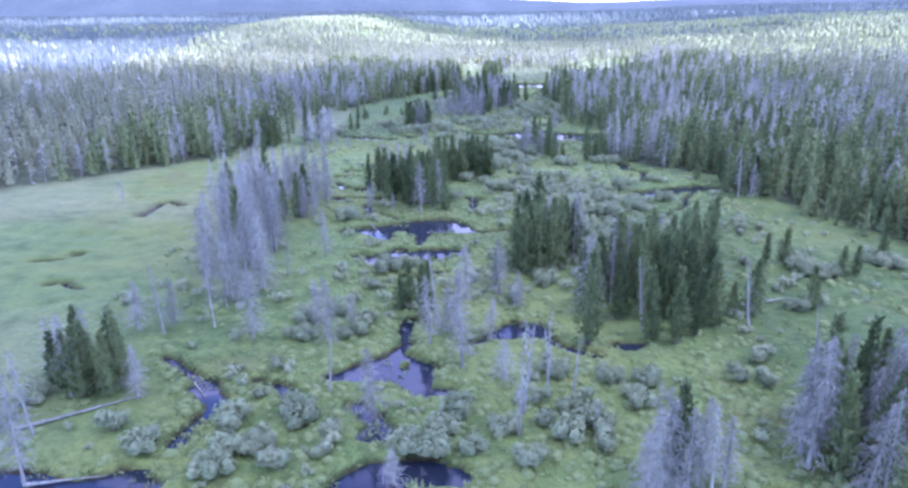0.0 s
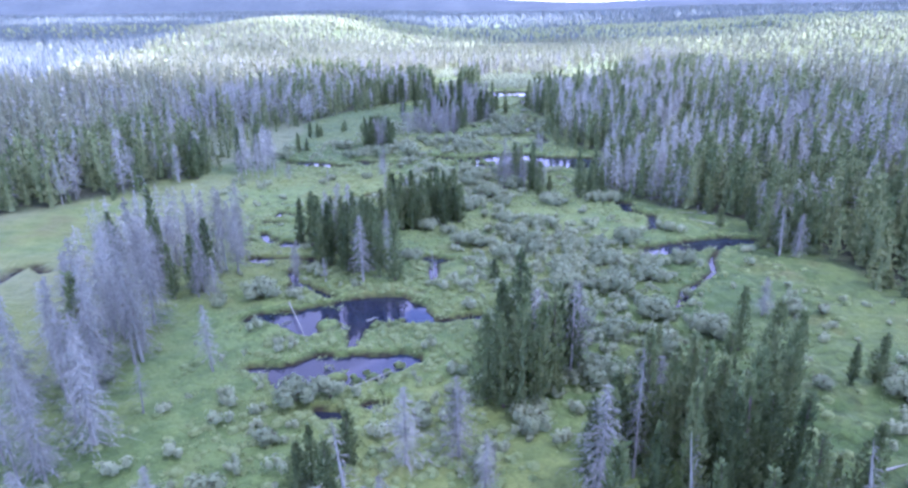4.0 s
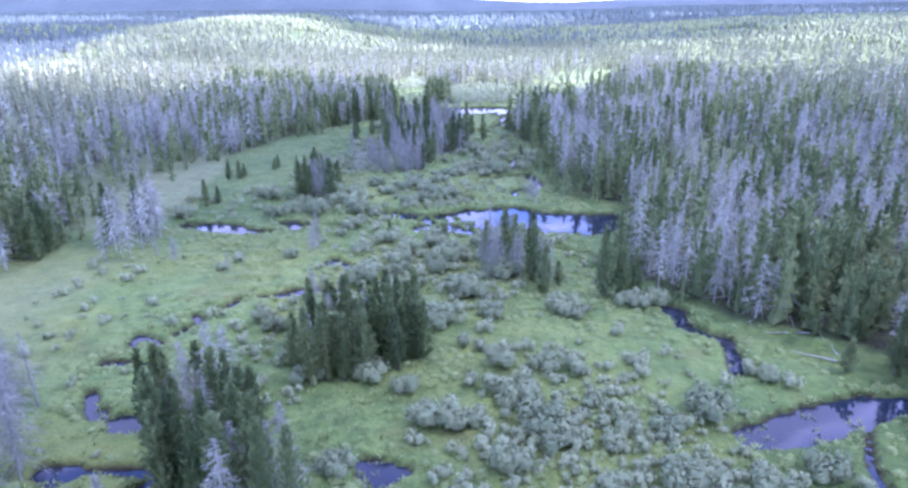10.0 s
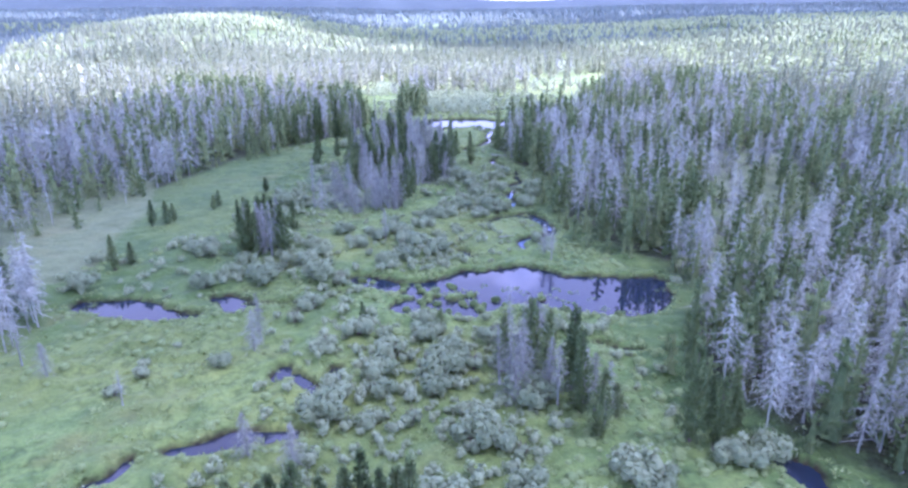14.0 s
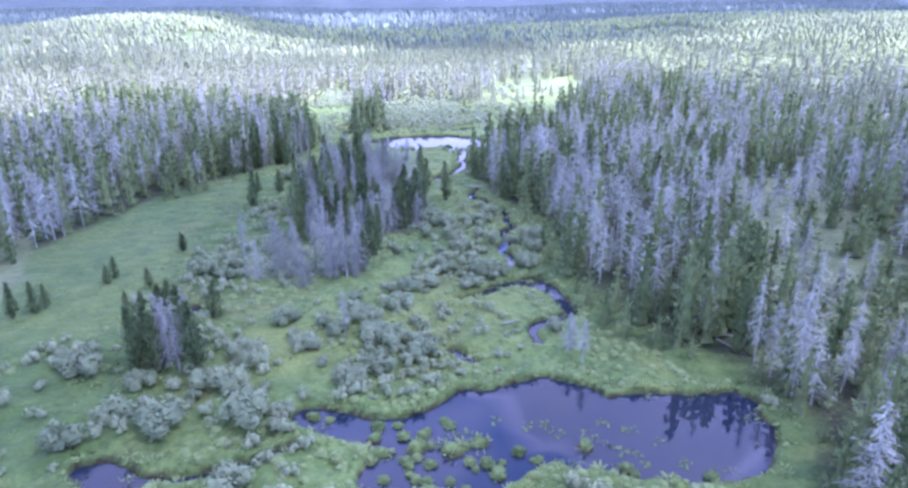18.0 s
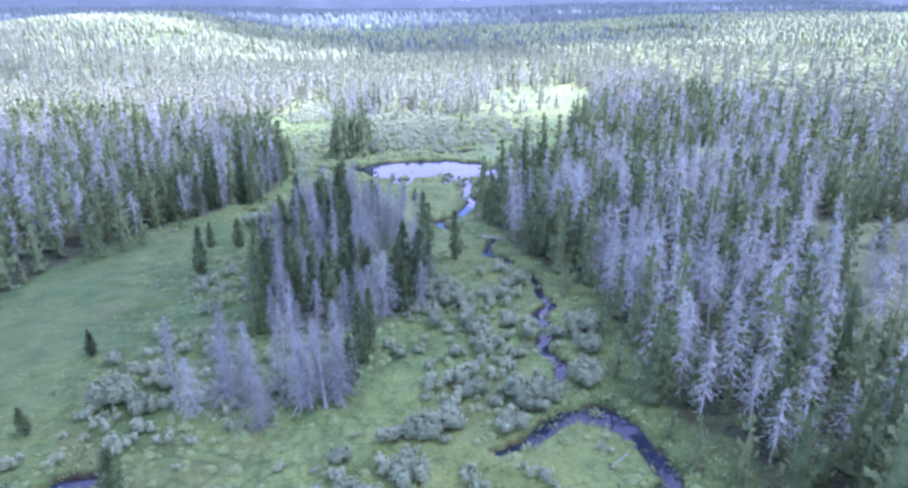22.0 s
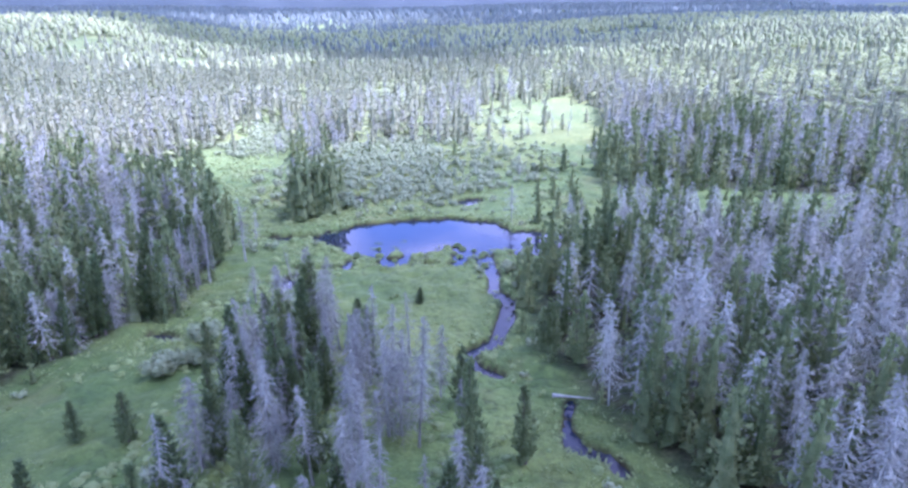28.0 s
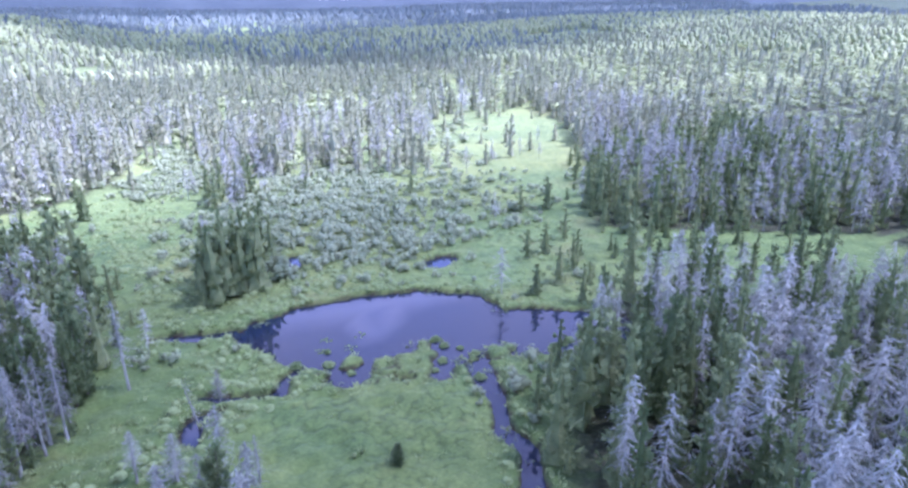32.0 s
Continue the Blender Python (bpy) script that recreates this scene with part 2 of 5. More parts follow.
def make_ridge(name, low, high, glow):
    """Woods on a distant ridge, its haze put in as bluish colour and glow."""
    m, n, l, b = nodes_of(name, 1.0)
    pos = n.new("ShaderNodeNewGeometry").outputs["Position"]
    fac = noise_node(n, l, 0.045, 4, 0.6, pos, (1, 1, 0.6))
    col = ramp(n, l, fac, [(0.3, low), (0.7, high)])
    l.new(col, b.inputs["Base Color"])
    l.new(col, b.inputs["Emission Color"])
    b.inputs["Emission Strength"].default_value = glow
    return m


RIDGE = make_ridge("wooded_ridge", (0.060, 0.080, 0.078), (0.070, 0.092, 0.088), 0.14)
FAR_RIDGE = make_ridge("hazed_far_ridge", (0.085, 0.110, 0.130), (0.10, 0.128, 0.150), 0.25)

# ---- plan: noise, water courses, woods ----
def lattice(ix, iy, seed):
    h = (ix.astype(np.int64) * 374761393 + iy.astype(np.int64) * 668265263 + seed * 1442695041) & 0xFFFFFFFF
    h = ((h ^ (h >> 13)) * 1274126177) & 0xFFFFFFFF
    return ((h ^ (h >> 16)) & 0xFFFF) / 65535.0


def rough2(x, y, size, seed=0, octaves=1):
    """Smooth value noise in 0..1 over the plan; size: metres of the largest swells."""
    total, weight, amp = 0.0, 0.0, 1.0
    for k in range(octaves):
        u, v = x / size, y / size
        iu, iv = np.floor(u), np.floor(v)
        fu, fv = u - iu, v - iv
        fu, fv = fu * fu * (3 - 2 * fu), fv * fv * (3 - 2 * fv)
        a, b = lattice(iu, iv, seed + k), lattice(iu + 1, iv, seed + k)
        c, d = lattice(iu, iv + 1, seed + k), lattice(iu + 1, iv + 1, seed + k)
        total = total + amp * ((a * (1 - fu) + b * fu) * (1 - fv) + (c * (1 - fu) + d * fu) * fv)
        weight += amp
        amp, size = amp * 0.5, size * 0.5
    return total / weight


def step(a, b, v):
    t = np.clip((v - a) / (b - a), 0, 1)
    return t * t * (3 - 2 * t)


WATERS = []


def water(label, *nodes):
    """A pond, pool or stream as a chain of (x, y, half width)."""
    p = np.array(nodes, float)
    p[:, 2] -= 0.04 * (p[:, 2] < 1.0)
    WATERS.append((label, p))


# beaver ponds and pools, south to north
water("narrow dark blue pool along the foot of the meadow", (-44, 40.6, 2.7), (-38.3, 41.1, 2.3), (-34.4, 41.0, 2.0), (-30.0, 41.7, 2.2), (-27.3, 42.0, 0.9))
water("small dark pool among sedge and willows", (-11.0, 42.9, 1.8), (-9.6, 43.1, 2.3), (-7.0, 44.9, 1.0), (-5.1, 44.6, 1.5), (-2.7, 44.0, 1.0))
water("brown peaty pool among sedge hummocks", (-10.9, 49.7, 1.2), (-9.1, 49.6, 1.1), (-10.5, 51.5, 0.9), (-13.3, 54, 0.9))
water("crescent of dark blue water at a log's end", (-29.0, 57.0, 1.3), (-27.0, 54.7, 1.4), (-26.5, 52.6, 1.0), (-27.1, 51.1, 0.8), (-27.8, 49.2, 0.7), (-27.8, 47.6, 0.8))
water("thin winding channel in wet meadow", (-35.5, 62.5, 0.5), (-32.5, 60.1, 0.5), (-29.7, 57.9, 0.5))
water("thin winding channel in wet meadow", (-24.2, 58.0, 0.5), (-21.7, 57.5, 0.6), (-19.6, 55.4, 0.9))
water("deep blue pool with ragged sedge banks", (-16.5, 59, 0.8), (-14.3, 60, 1.7), (-12.3, 60.5, 2.4), (-10, 60.8, 2.9), (-8.5, 60.6, 2.4), (-6.9, 56.3, 0.9), (-4.1, 56.8, 0.8))
water("thin winding channel in wet meadow", (-9.3, 72.6, 0.6), (-10.2, 71.4, 0.7), (-10.0, 69.0, 0.7), (-9.4, 66.2, 0.7), (-10.5, 64.4, 0.7))
water("thin winding channel in wet meadow", (-3.2, 66.0, 0.5), (-0.6, 67.6, 0.5), (1.5, 69.2, 0.6))
water("small violet pool under a cut bank", (1.5, 69.2, 1.5), (3.1, 69.5, 2.4), (4.8, 70.0, 2.0), (5.9, 69.7, 1.1))
water("thin winding channel in wet meadow", (6.3, 68.3, 0.6), (7.6, 66.4, 0.5), (9.5, 65.1, 0.5), (11.8, 64.2, 0.5))
water("small dark pool below spruces", (14.0, 66.5, 0.6), (15.3, 66.3, 1.0), (16.9, 67.0, 0.5))
water("small dark pool among sedge", (-12.5, 86.3, 0.6), (-10.8, 85.8, 0.9))
water("small dark pool among sedge", (-7.8, 87.4, 0.6), (-6.4, 87.7, 0.5))
water("dark blue beaver pond behind a sedge dam", (-21.5, 94.2, 0.6), (-18.8, 93.9, 1.1), (-16.2, 93.1, 3.0), (-13.5, 93.8, 3.7), (-11.0, 94.2, 3.6), (-8.5, 94.5, 2.5), (-6.0, 95.9, 1.9), (-4.0, 96.1, 0.9))
water("dark blue beaver pond mirroring the spruces", (-25.9, 105.7, 0.5), (-23.4, 106.9, 1.4), (-20.5, 106.8, 2.4), (-17.8, 106.1, 3.7), (-14.6, 106.6, 3.7), (-11.7, 108.3, 4.4), (-9.8, 108.2, 5.0), (-7.4, 107.9, 3.7), (-5.3, 107.8, 3.0), (-4.6, 106, 1.2))
water("short neck of water between beaver ponds", (-11.9, 104.5, 1.1), (-11.5, 101.5, 0.8), (-11.4, 99.2, 0.6))
water("thin winding inlet of a beaver pond", (-4.2, 105.6, 0.8), (-2.7, 105.5, 0.6), (-0.5, 105.7, 0.6), (1.8, 106.5, 0.7), (4.4, 107.0, 0.7))
water("small blue pool in wet meadow", (-22.1, 116.4, 1.3), (-21.2, 116.5, 1.2))
water("thin winding channel in wet meadow", (-20.7, 116.2, 0.5), (-18.3, 114.5, 0.5), (-16.5, 112.6, 0.5))
water("small blue pool in wet meadow", (-31.3, 126.6, 1.0), (-29.5, 126.2, 1.4))
water("small blue pool in wet meadow", (-28.0, 133.6, 1.4), (-27.0, 133.4, 1.4))
water("small blue pool in wet meadow", (-33.2, 138.5, 0.7), (-32.2, 136.2, 0.8), (-30.7, 134.7, 0.9))
water("thin winding channel in wet meadow", (-28.5, 126.7, 0.5), (-26.3, 126.7, 0.5), (-22.2, 126.5, 0.6), (-21.4, 125.5, 0.6), (-22.9, 124.2, 0.5))
water("small dark blue pool beside a dead snag", (-5.1, 127.3, 0.6), (-3.2, 125.9, 1.7), (-1.5, 125.9, 0.9))
water("thin winding channel in wet meadow", (-3.5, 123.8, 0.6), (-3.5, 121.2, 0.6), (-3.3, 118.7, 0.6))
water("peat-dark pond at the forest's foot", (28.2, 130.4, 0.5), (29.9, 129.9, 1.7), (33.0, 130.3, 2.7), (36.7, 131.6, 2.6), (39.9, 132.9, 2.1), (42.8, 133.6, 2.0), (46.3, 133.9, 1.5), (48.7, 133.6, 0.7))
water("outlet stream winding through the meadow", (41.0, 131.6, 0.46), (37.5, 125.5, 0.44), (36.5, 121.2, 0.46), (33.1, 116.9, 0.44), (30.7, 114.8, 0.46), (28.1, 109.4, 0.44))
water("dark stream along the forest's edge", (29.4, 157.5, 0.7), (31.0, 155.0, 1.2), (30.9, 151.0, 0.8), (32.4, 149.3, 0.8), (34.4, 147.6, 0.9), (33.7, 143.6, 0.8), (32.6, 140.3, 0.7))
water("thin dark crack winding through the dry meadow", (-69.9, 90.2, 0.4), (-66.8, 90.9, 0.45), (-65.1, 93.4, 0.45), (-64.9, 94.7, 0.4))
water("thin dark crack winding through the dry meadow", (-62.5, 81.1, 0.4), (-60.9, 83.1, 0.45), (-56.8, 80.6, 0.4))
water("thin dark crack winding through the dry meadow", (-66.4, 109.7, 0.45), (-65.4, 113.4, 0.5), (-65.5, 120.7, 0.5), (-64.1, 123.8, 0.6), (-59.9, 120.6, 0.5))
water("short black channel between sedge cushions", (-33.5, 147.8, 0.4), (-34.1, 151.2, 0.45), (-32.0, 150.2, 0.4), (-30.5, 148.9, 0.45))
water("short black channel between sedge cushions", (-29.5, 151.0, 0.4), (-28.6, 153.4, 0.5), (-27.7, 154.2, 0.5), (-29.2, 156.4, 0.5))
water("short black channel between sedge cushions", (-27.4, 157.7, 0.5), (-25.6, 158.5, 0.6), (-25.0, 160.6, 0.6))
water("small dark pool in wet meadow", (-34.0, 149.4, 0.4), (-32.8, 150.4, 0.4))
water("thin channel feeding a beaver pond", (-24.2, 121.5, 0.6), (-22.6, 117.9, 0.6), (-21.6, 116.6, 0.7))
water("short dark channel at the forest's foot", (-20.8, 298.7, 0.5), (-19.0, 298.0, 0.6), (-17.6, 296.8, 0.5))
water("small dark pool in wet meadow", (-34.8, 144.7, 0.7), (-33.3, 144.7, 0.8), (-31.3, 144.6, 0.5), (-29.3, 144.4, 0.6))
water("long dark blue pool beside willows", (-22.1, 161.8, 0.6), (-19.7, 161.8, 0.8), (-17.0, 162.9, 1.5), (-15.3, 163.3, 1.1), (-13.5, 163.3, 0.9), (-11.3, 163.5, 0.7))
water("dark channel curling like a hook", (-14.5, 175.0, 0.8), (-14.9, 173.1, 0.7), (-13.1, 173.7, 0.5), (-11.6, 171.7, 0.7), (-10.3, 170.0, 0.8), (-9.0, 171.2, 0.8), (-8.9, 174.3, 0.8))
water("thin dark channel in wet meadow", (19.9, 177.8, 0.4), (22.1, 176.5, 0.5), (24.6, 175.9, 0.4))
water("blue pool with ragged sedge banks", (-41.4, 192.6, 2.5), (-38.5, 191.7, 2.7), (-35.2, 190.4, 2.8), (-32.1, 189.6, 1.8), (-30.4, 188.9, 1.0), (-28.0, 188.9, 0.8))
water("small blue pool with ragged sedge banks", (-26.5, 193.6, 0.7), (-24.9, 193.0, 1.5), (-22.8, 191.0, 1.8))
water("thin winding channel in wet meadow", (-9.1, 194.5, 0.6), (-12.7, 192.2, 0.6), (-14.8, 191.5, 0.6), (-18.6, 191.3, 0.5), (-21.9, 191.7, 0.6))
water("shallow arm of a beaver pond with hummocks", (-8.2, 198.7, 1.6), (-5.7, 197.0, 2.0), (-2.9, 195.7, 2.3), (0.1, 194.3, 2.8), (3.0, 194.4, 3.4))
water("wide violet-grey beaver pond", (4.3, 195.2, 3.6), (8.2, 196.3, 4.6), (11.5, 196.3, 5.0), (15.1, 195.6, 6.3), (17.2, 192.5, 5.4), (20.4, 191.7, 6.4), (23.3, 191.3, 6.8), (26.1, 190.9, 6.6), (29.2, 192.0, 5.0), (32.4, 194.4, 2.5))
water("shallow hummocky side of a beaver pond", (-1.2, 189.4, 2.6), (2.5, 189.8, 2.7), (6.5, 189.5, 3.6), (10.2, 191.2, 3.2))
water("short dark channel in wet meadow", (6.9, 208.9, 0.4), (7.9, 207.4, 0.5), (8.8, 205.8, 0.4))
water("stream bending in a wide loop", (9.6, 221.8, 0.6), (12.7, 222.8, 0.7), (15.4, 224.9, 0.8), (17.0, 226.2, 1.1), (20.6, 225.6, 1.4), (22.2, 223.2, 1.2), (22.5, 220.2, 0.9), (22.9, 217.5, 1.0), (22.7, 215.7, 0.8), (20.7, 214.5, 0.7), (17.7, 213.4, 0.8), (16.7, 211.7, 0.6), (16.8, 209.1, 0.5))
water("dark pool curving under a spruce", (-27.3, 220.7, 0.8), (-27.2, 222.9, 0.9), (-26.1, 224.2, 0.9), (-23.4, 224.1, 1.1))
water("narrow stream winding between willows", (18.2, 231.4, 0.6), (19.8, 235.1, 0.7), (18.5, 238.7, 0.7), (20.8, 243.4, 0.7), (20.4, 246.9, 0.8), (23.2, 249.4, 0.7), (22.6, 252.6, 0.7), (23.4, 259.7, 0.5))
water("narrow dark stream in the shade", (21.4, 263.6, 0.8), (21.0, 265.8, 0.8), (18.8, 267.7, 0.8), (19.2, 270.5, 0.6), (21.2, 274.3, 0.6))
water("outlet stream of the far pond", (23.4, 312, 1.2), (22.9, 305.5, 0.85), (21.4, 300.6, 0.95), (22.6, 297.5, 0.9), (20.5, 292.2, 0.9), (17.7, 287.4, 0.85), (13.6, 285.4, 0.9), (13.9, 282.8, 0.9), (16.0, 280.2, 0.7))
water("wide pond mirroring a bright cloud", (1.4, 327.2, 2.2), (4.0, 327.1, 4.2), (7.9, 326.3, 6.6), (11.5, 324.6, 9.0), (15.0, 324.0, 10.4), (17.2, 322.8, 10.8), (21.1, 325.3, 7.6), (24.4, 325.8, 6.3), (26.8, 319.6, 6.4), (28.9, 318.2, 6.6), (32.5, 317.5, 6.0), (35.2, 316.9, 5.2), (37.8, 315.9, 4.6), (42.0, 314.4, 3.4))
water("shallow hummocky bay of a wide pond", (8.2, 319.5, 2.0), (10.2, 315.6, 2.9), (13.5, 315.2, 2.6), (17.6, 313.6, 3.4))
water("shallow arm of a wide pond", (-9.1, 330.1, 0.8), (-6.9, 329.6, 1.0), (-4.3, 328.8, 1.1), (-1.1, 329.0, 0.9))
water("thin winding channel in wet meadow", (5.5, 317.7, 0.7), (3.5, 316.0, 0.7), (3.1, 313.9, 0.6), (0.6, 313.9, 0.5), (-2.1, 314.7, 0.5), (-4.8, 315.7, 0.4))
water("small deep blue pool in wet meadow", (-2.5, 312.7, 0.6), (-4.3, 312.2, 0.9), (-5.1, 311.0, 1.2), (-5.3, 308.2, 0.8))
water("small dark pool among willows", (28.4, 341.5, 1.8), (30.5, 342.6, 1.5))
water("small dark pool among willows", (8.7, 351.4, 0.9), (8.0, 346.7, 0.9))


def water_distance(x, y):
    """Signed distance to the nearest shore (inside is negative), and which water it is."""
    wob = 1.15 * (rough2(x, y, 3.4, 11, 3) - 0.5)
    best, which = np.full(x.shape, 9.0), np.full(x.shape, -1, int)
    for i, (_, p) in enumerate(WATERS):
        lo, hi = p[:, :2].min(0) - p[:, 2].max() - 9, p[:, :2].max(0) + p[:, 2].max() + 9
        k = np.nonzero((x > lo[0]) & (x < hi[0]) & (y > lo[1]) & (y < hi[1]))[0]
        if not len(k):
            continue
        d = np.full(len(k), 9.0)
        for a, b in zip(p[:-1], p[1:]):
            ab = b[:2] - a[:2]
            s = np.clip(((x[k] - a[0]) * ab[0] + (y[k] - a[1]) * ab[1]) / (ab @ ab), 0, 1)
            r = a[2] + s * (b[2] - a[2])
            rim = wob[k] * np.clip(r * 0.9, 0.45, 2.2)
            d = np.minimum(d, np.hypot(x[k] - a[0] - s * ab[0], y[k] - a[1] - s * ab[1]) - r + rim)
        near = d < best[k]
        best[k[near]], which[k[near]] = d[near], i
    return best, which


# floating sedge islands in the ponds: x, y, radius
ISLANDS = [(-15.3, 104.6, 1.5), (-11.9, 92.6, 1.1), (-13.6, 91.6, 0.8), (-9.4, 105.2, 0.7), (-8.0, 105.0, 0.6), (-6.6, 106.2, 0.5),
           (17.0, 314.8, 2.0), (19.0, 316.4, 1.3), (26.5, 313.9, 1.4), (19.3, 318.6, 0.8), (28.3, 314.6, 0.9), (14.2, 316.0, 1.3), (11.0, 317.5, 1.2),
           (1.5, 192.6, 0.9), (4.6, 191.8, 1.0), (7.0, 192.4, 0.8), (-2.2, 194.4, 0.8), (-9.3, 61.9, 0.5), (16.0, 190.5, 0.7)]


def shore_distance(x, y):
    best, which = water_distance(x, y)
    for a, b, r in ISLANDS:
        best = np.maximum(best, r - np.hypot(x - a, y - b) + 0.5 * (rough2(x, y, 1.3, 13, 2) - 0.5))
    # drowned sedge mats along the south side of the widest pond
    mat = step(321, 312, y) * step(3, 7, x) * step(20, 17, x) * (y > 300)
    best = np.where(best < 0, best + mat * 5.0 * np.maximum(rough2(x, y, 3.2, 15, 3) - 0.46, 0), best)
    return best, which


# level lawns of short sedge
LAWNS = [[(-3, 292), (2, 312), (9, 314), (16, 312), (21, 308), (20, 298), (17, 290), (9, 286)],
         [(-60, 205), (-50, 250), (-32, 290), (-24, 262), (-28, 236), (-40, 212)]]


EAST_Y = [20, 60, 90, 104, 118, 133, 144, 151, 160, 170, 180, 191, 200, 205, 213, 225, 240, 250, 257, 264, 272, 283, 291, 300, 308, 316, 324, 345, 381, 430, 500]
EAST_X = [56, 60, 68, 62, 55, 52, 47, 38, 31, 27, 30, 35, 35, 31, 27.5, 26, 27, 28, 26.5, 23.5, 22, 20.5, 21.5, 27, 32, 40, 46, 54, 76, 96, 110]
WEST_Y = [20, 100, 124, 141, 160, 182, 214, 236, 252, 268, 287, 296, 304, 312, 330, 348, 365, 383, 390, 410, 434, 500]
WEST_X = [-120, -112, -102, -86, -70, -60, -63, -56, -51, -45, -34, -27, -19, -15.5, -15, -16, -33, -46, -32, -21, -19, -10]


def wood_depth(x, y):
    """How far inside the forest a place lies; negative in the open valley."""
    e, w = np.interp(y, EAST_Y, EAST_X), np.interp(y, WEST_Y, WEST_X)
    return np.maximum(x - e, w - x) + 3.0 * (rough2(x, y, 9, 5, 2) - 0.5)


def inside(poly, x, y):
    hit = np.zeros(x.shape, bool)
    for (ax, ay), (bx, by) in zip(poly, poly[1:] + poly[:1]):
        if ay != by:
            hit ^= ((ay > y) != (by > y)) & (x < (bx - ax) * (y - ay) / (by - ay) + ax)
    return hit


CLEARINGS = [[(50, 352), (62, 345), (98, 324), (86, 305), (44, 325)],
             [(60, 436), (50, 408), (38, 388), (57, 352), (78, 391), (86, 421), (94, 455), (76, 462), (66, 452)],
             [(-18, 388), (-18, 436), (-6, 436), (-6, 386)],
             [(-46, 388), (-15, 346), (-5, 366), (-2, 382), (-29, 394)]]
GROVE = [(-3, 410), (12, 402), (34, 402), (48, 410), (58, 436), (70, 500), (-30, 500), (-22, 455), (-8, 438)]
THIN = [[(50, 238), (62, 242), (57, 222), (46, 223)], [(76, 273), (92, 266), (76, 226), (64, 207), (50, 197), (37, 199), (44, 212), (56, 230)],
        [(-84, 228), (-76, 246), (-57, 260), (-50, 237), (-47, 204), (-60, 188)]]


def cover(x, y):
    """How thick the forest stands, 0 to 1."""
    c = step(-0.5, 4, wood_depth(x, y))
    far = step(430, 520, y)
    c = c * (1 - far) + far * step(0.22, 0.36, rough2(x, y, 60, 21, 3))
    c = np.maximum(c, 0.9 * step(720, 900, y))
    c = np.where(inside(GROVE, x, y), 0.55, np.where((y > 468) & (np.abs(x - 45) < 95), np.maximum(c, 0.6), c))
    for p in CLEARINGS:
        c = np.where(inside(p, x, y), 0.0, c)
    for p in THIN:
        c = np.where(inside(p, x, y), c * 0.22, c)
    return c


def land(x, y):
    """Height of the ground without its water and hummocks."""
    side = np.abs(x - 8)
    z = 5.0 * step(45, 190, side) * step(60, 300, y + side) + 12 * step(200, 900, side)
    z = z * (1 - 0.5 * step(300, 700, y)) + 8 * step(500, 1500, y) + 6 * step(1500, 2400, y)
    roll = rough2(x + 300, y, 420, 31, 3) - 0.5
    z = z + roll * 22 * step(800, 1600, y) + roll * 8 * step(90, 300, side) * step(1200, 700, y)
    # the sunlit slope on the west side, lower swells on the east
    z = z + 17 * step(-35, -170, x) * (1 - 0.65 * step(-220, -320, x)) * step(440, 800, y) * step(1500, 950, y) + 8 * step(160, 420, x) * step(470, 760, y) * step(1500, 950, y)
    return z - 30 * step(2200, 2700, y)


def ground_height(x, y, shore=None):
    if shore is None:
        shore = shore_distance(x, y)[0]
    wood = step(-3, 6, wood_depth(x, y))
    lumps = (rough2(x, y, 1.7, 61, 2) - 0.42) * 0.7 + (rough2(x, y, 6, 63, 2) - 0.5) * 0.5
    lumps = lumps * (0.55 + 0.75 * step(0.42, 0.62, rough2(x, y, 22, 65, 2)))
    near = step(520, 380, y)
    z = land(x, y) + near * (0.34 + np.maximum(lumps, -0.3) * (1 - 0.5 * wood))
    z = np.where(shore < 9, np.minimum(z, land(x, y) + 0.24 + 0.4 * np.maximum(shore, 0)), z)
    bank = step(0.22, -0.42, shore)
    return z * (1 - bank) + (-0.75) * bank

# ---- mesh helpers ----
def mesh_of(name, verts, faces, material=None, smooth=False, **fields):
    verts, faces = np.asarray(verts, np.float32), np.asarray(faces, np.int32)
    me = bpy.data.meshes.new(name)
    n, k = faces.shape
    me.vertices.add(len(verts))
    me.vertices.foreach_set("co", verts.ravel())
    me.loops.add(n * k)
    me.loops.foreach_set("vertex_index", faces.ravel())
    me.polygons.add(n)
    me.polygons.foreach_set("loop_start", np.arange(0, n * k, k, dtype=np.int32))
    me.polygons.foreach_set("use_smooth", np.full(n, smooth))
    for key, values in fields.items():
        me.attributes.new(key, "FLOAT", "POINT").data.foreach_set("value", np.asarray(values, np.float32))
    me.update(calc_edges=True)
    if material:
        me.materials.append(material)
    return me


def grown(start, stop, first, rate):
    """Places from start to stop, each gap wider than the last by that rate."""
    out, at, gap = [], start, first
    while at < stop:
        at, gap = at + gap, gap * rate
        out.append(min(at, stop))
    return out


# ---- ground: one sheet to the horizon ----
east = list(np.arange(-48, 50.01, 0.55))
gx = np.array([-v for v in grown(50, 4000, 0.6, 1.085)][::-1] + east + grown(50, 4000, 0.6, 1.085))
north = list(np.arange(38, 348.01, 0.55))
gy = np.array([38 - v for v in grown(0, 300, 0.8, 1.2)][::-1] + north + grown(348, 4600, 0.5, 1.028))
X, Y = [a.ravel() for a in np.meshgrid(gx, gy)]
shore, _ = shore_distance(X, Y)
Z = ground_height(X, Y, shore)
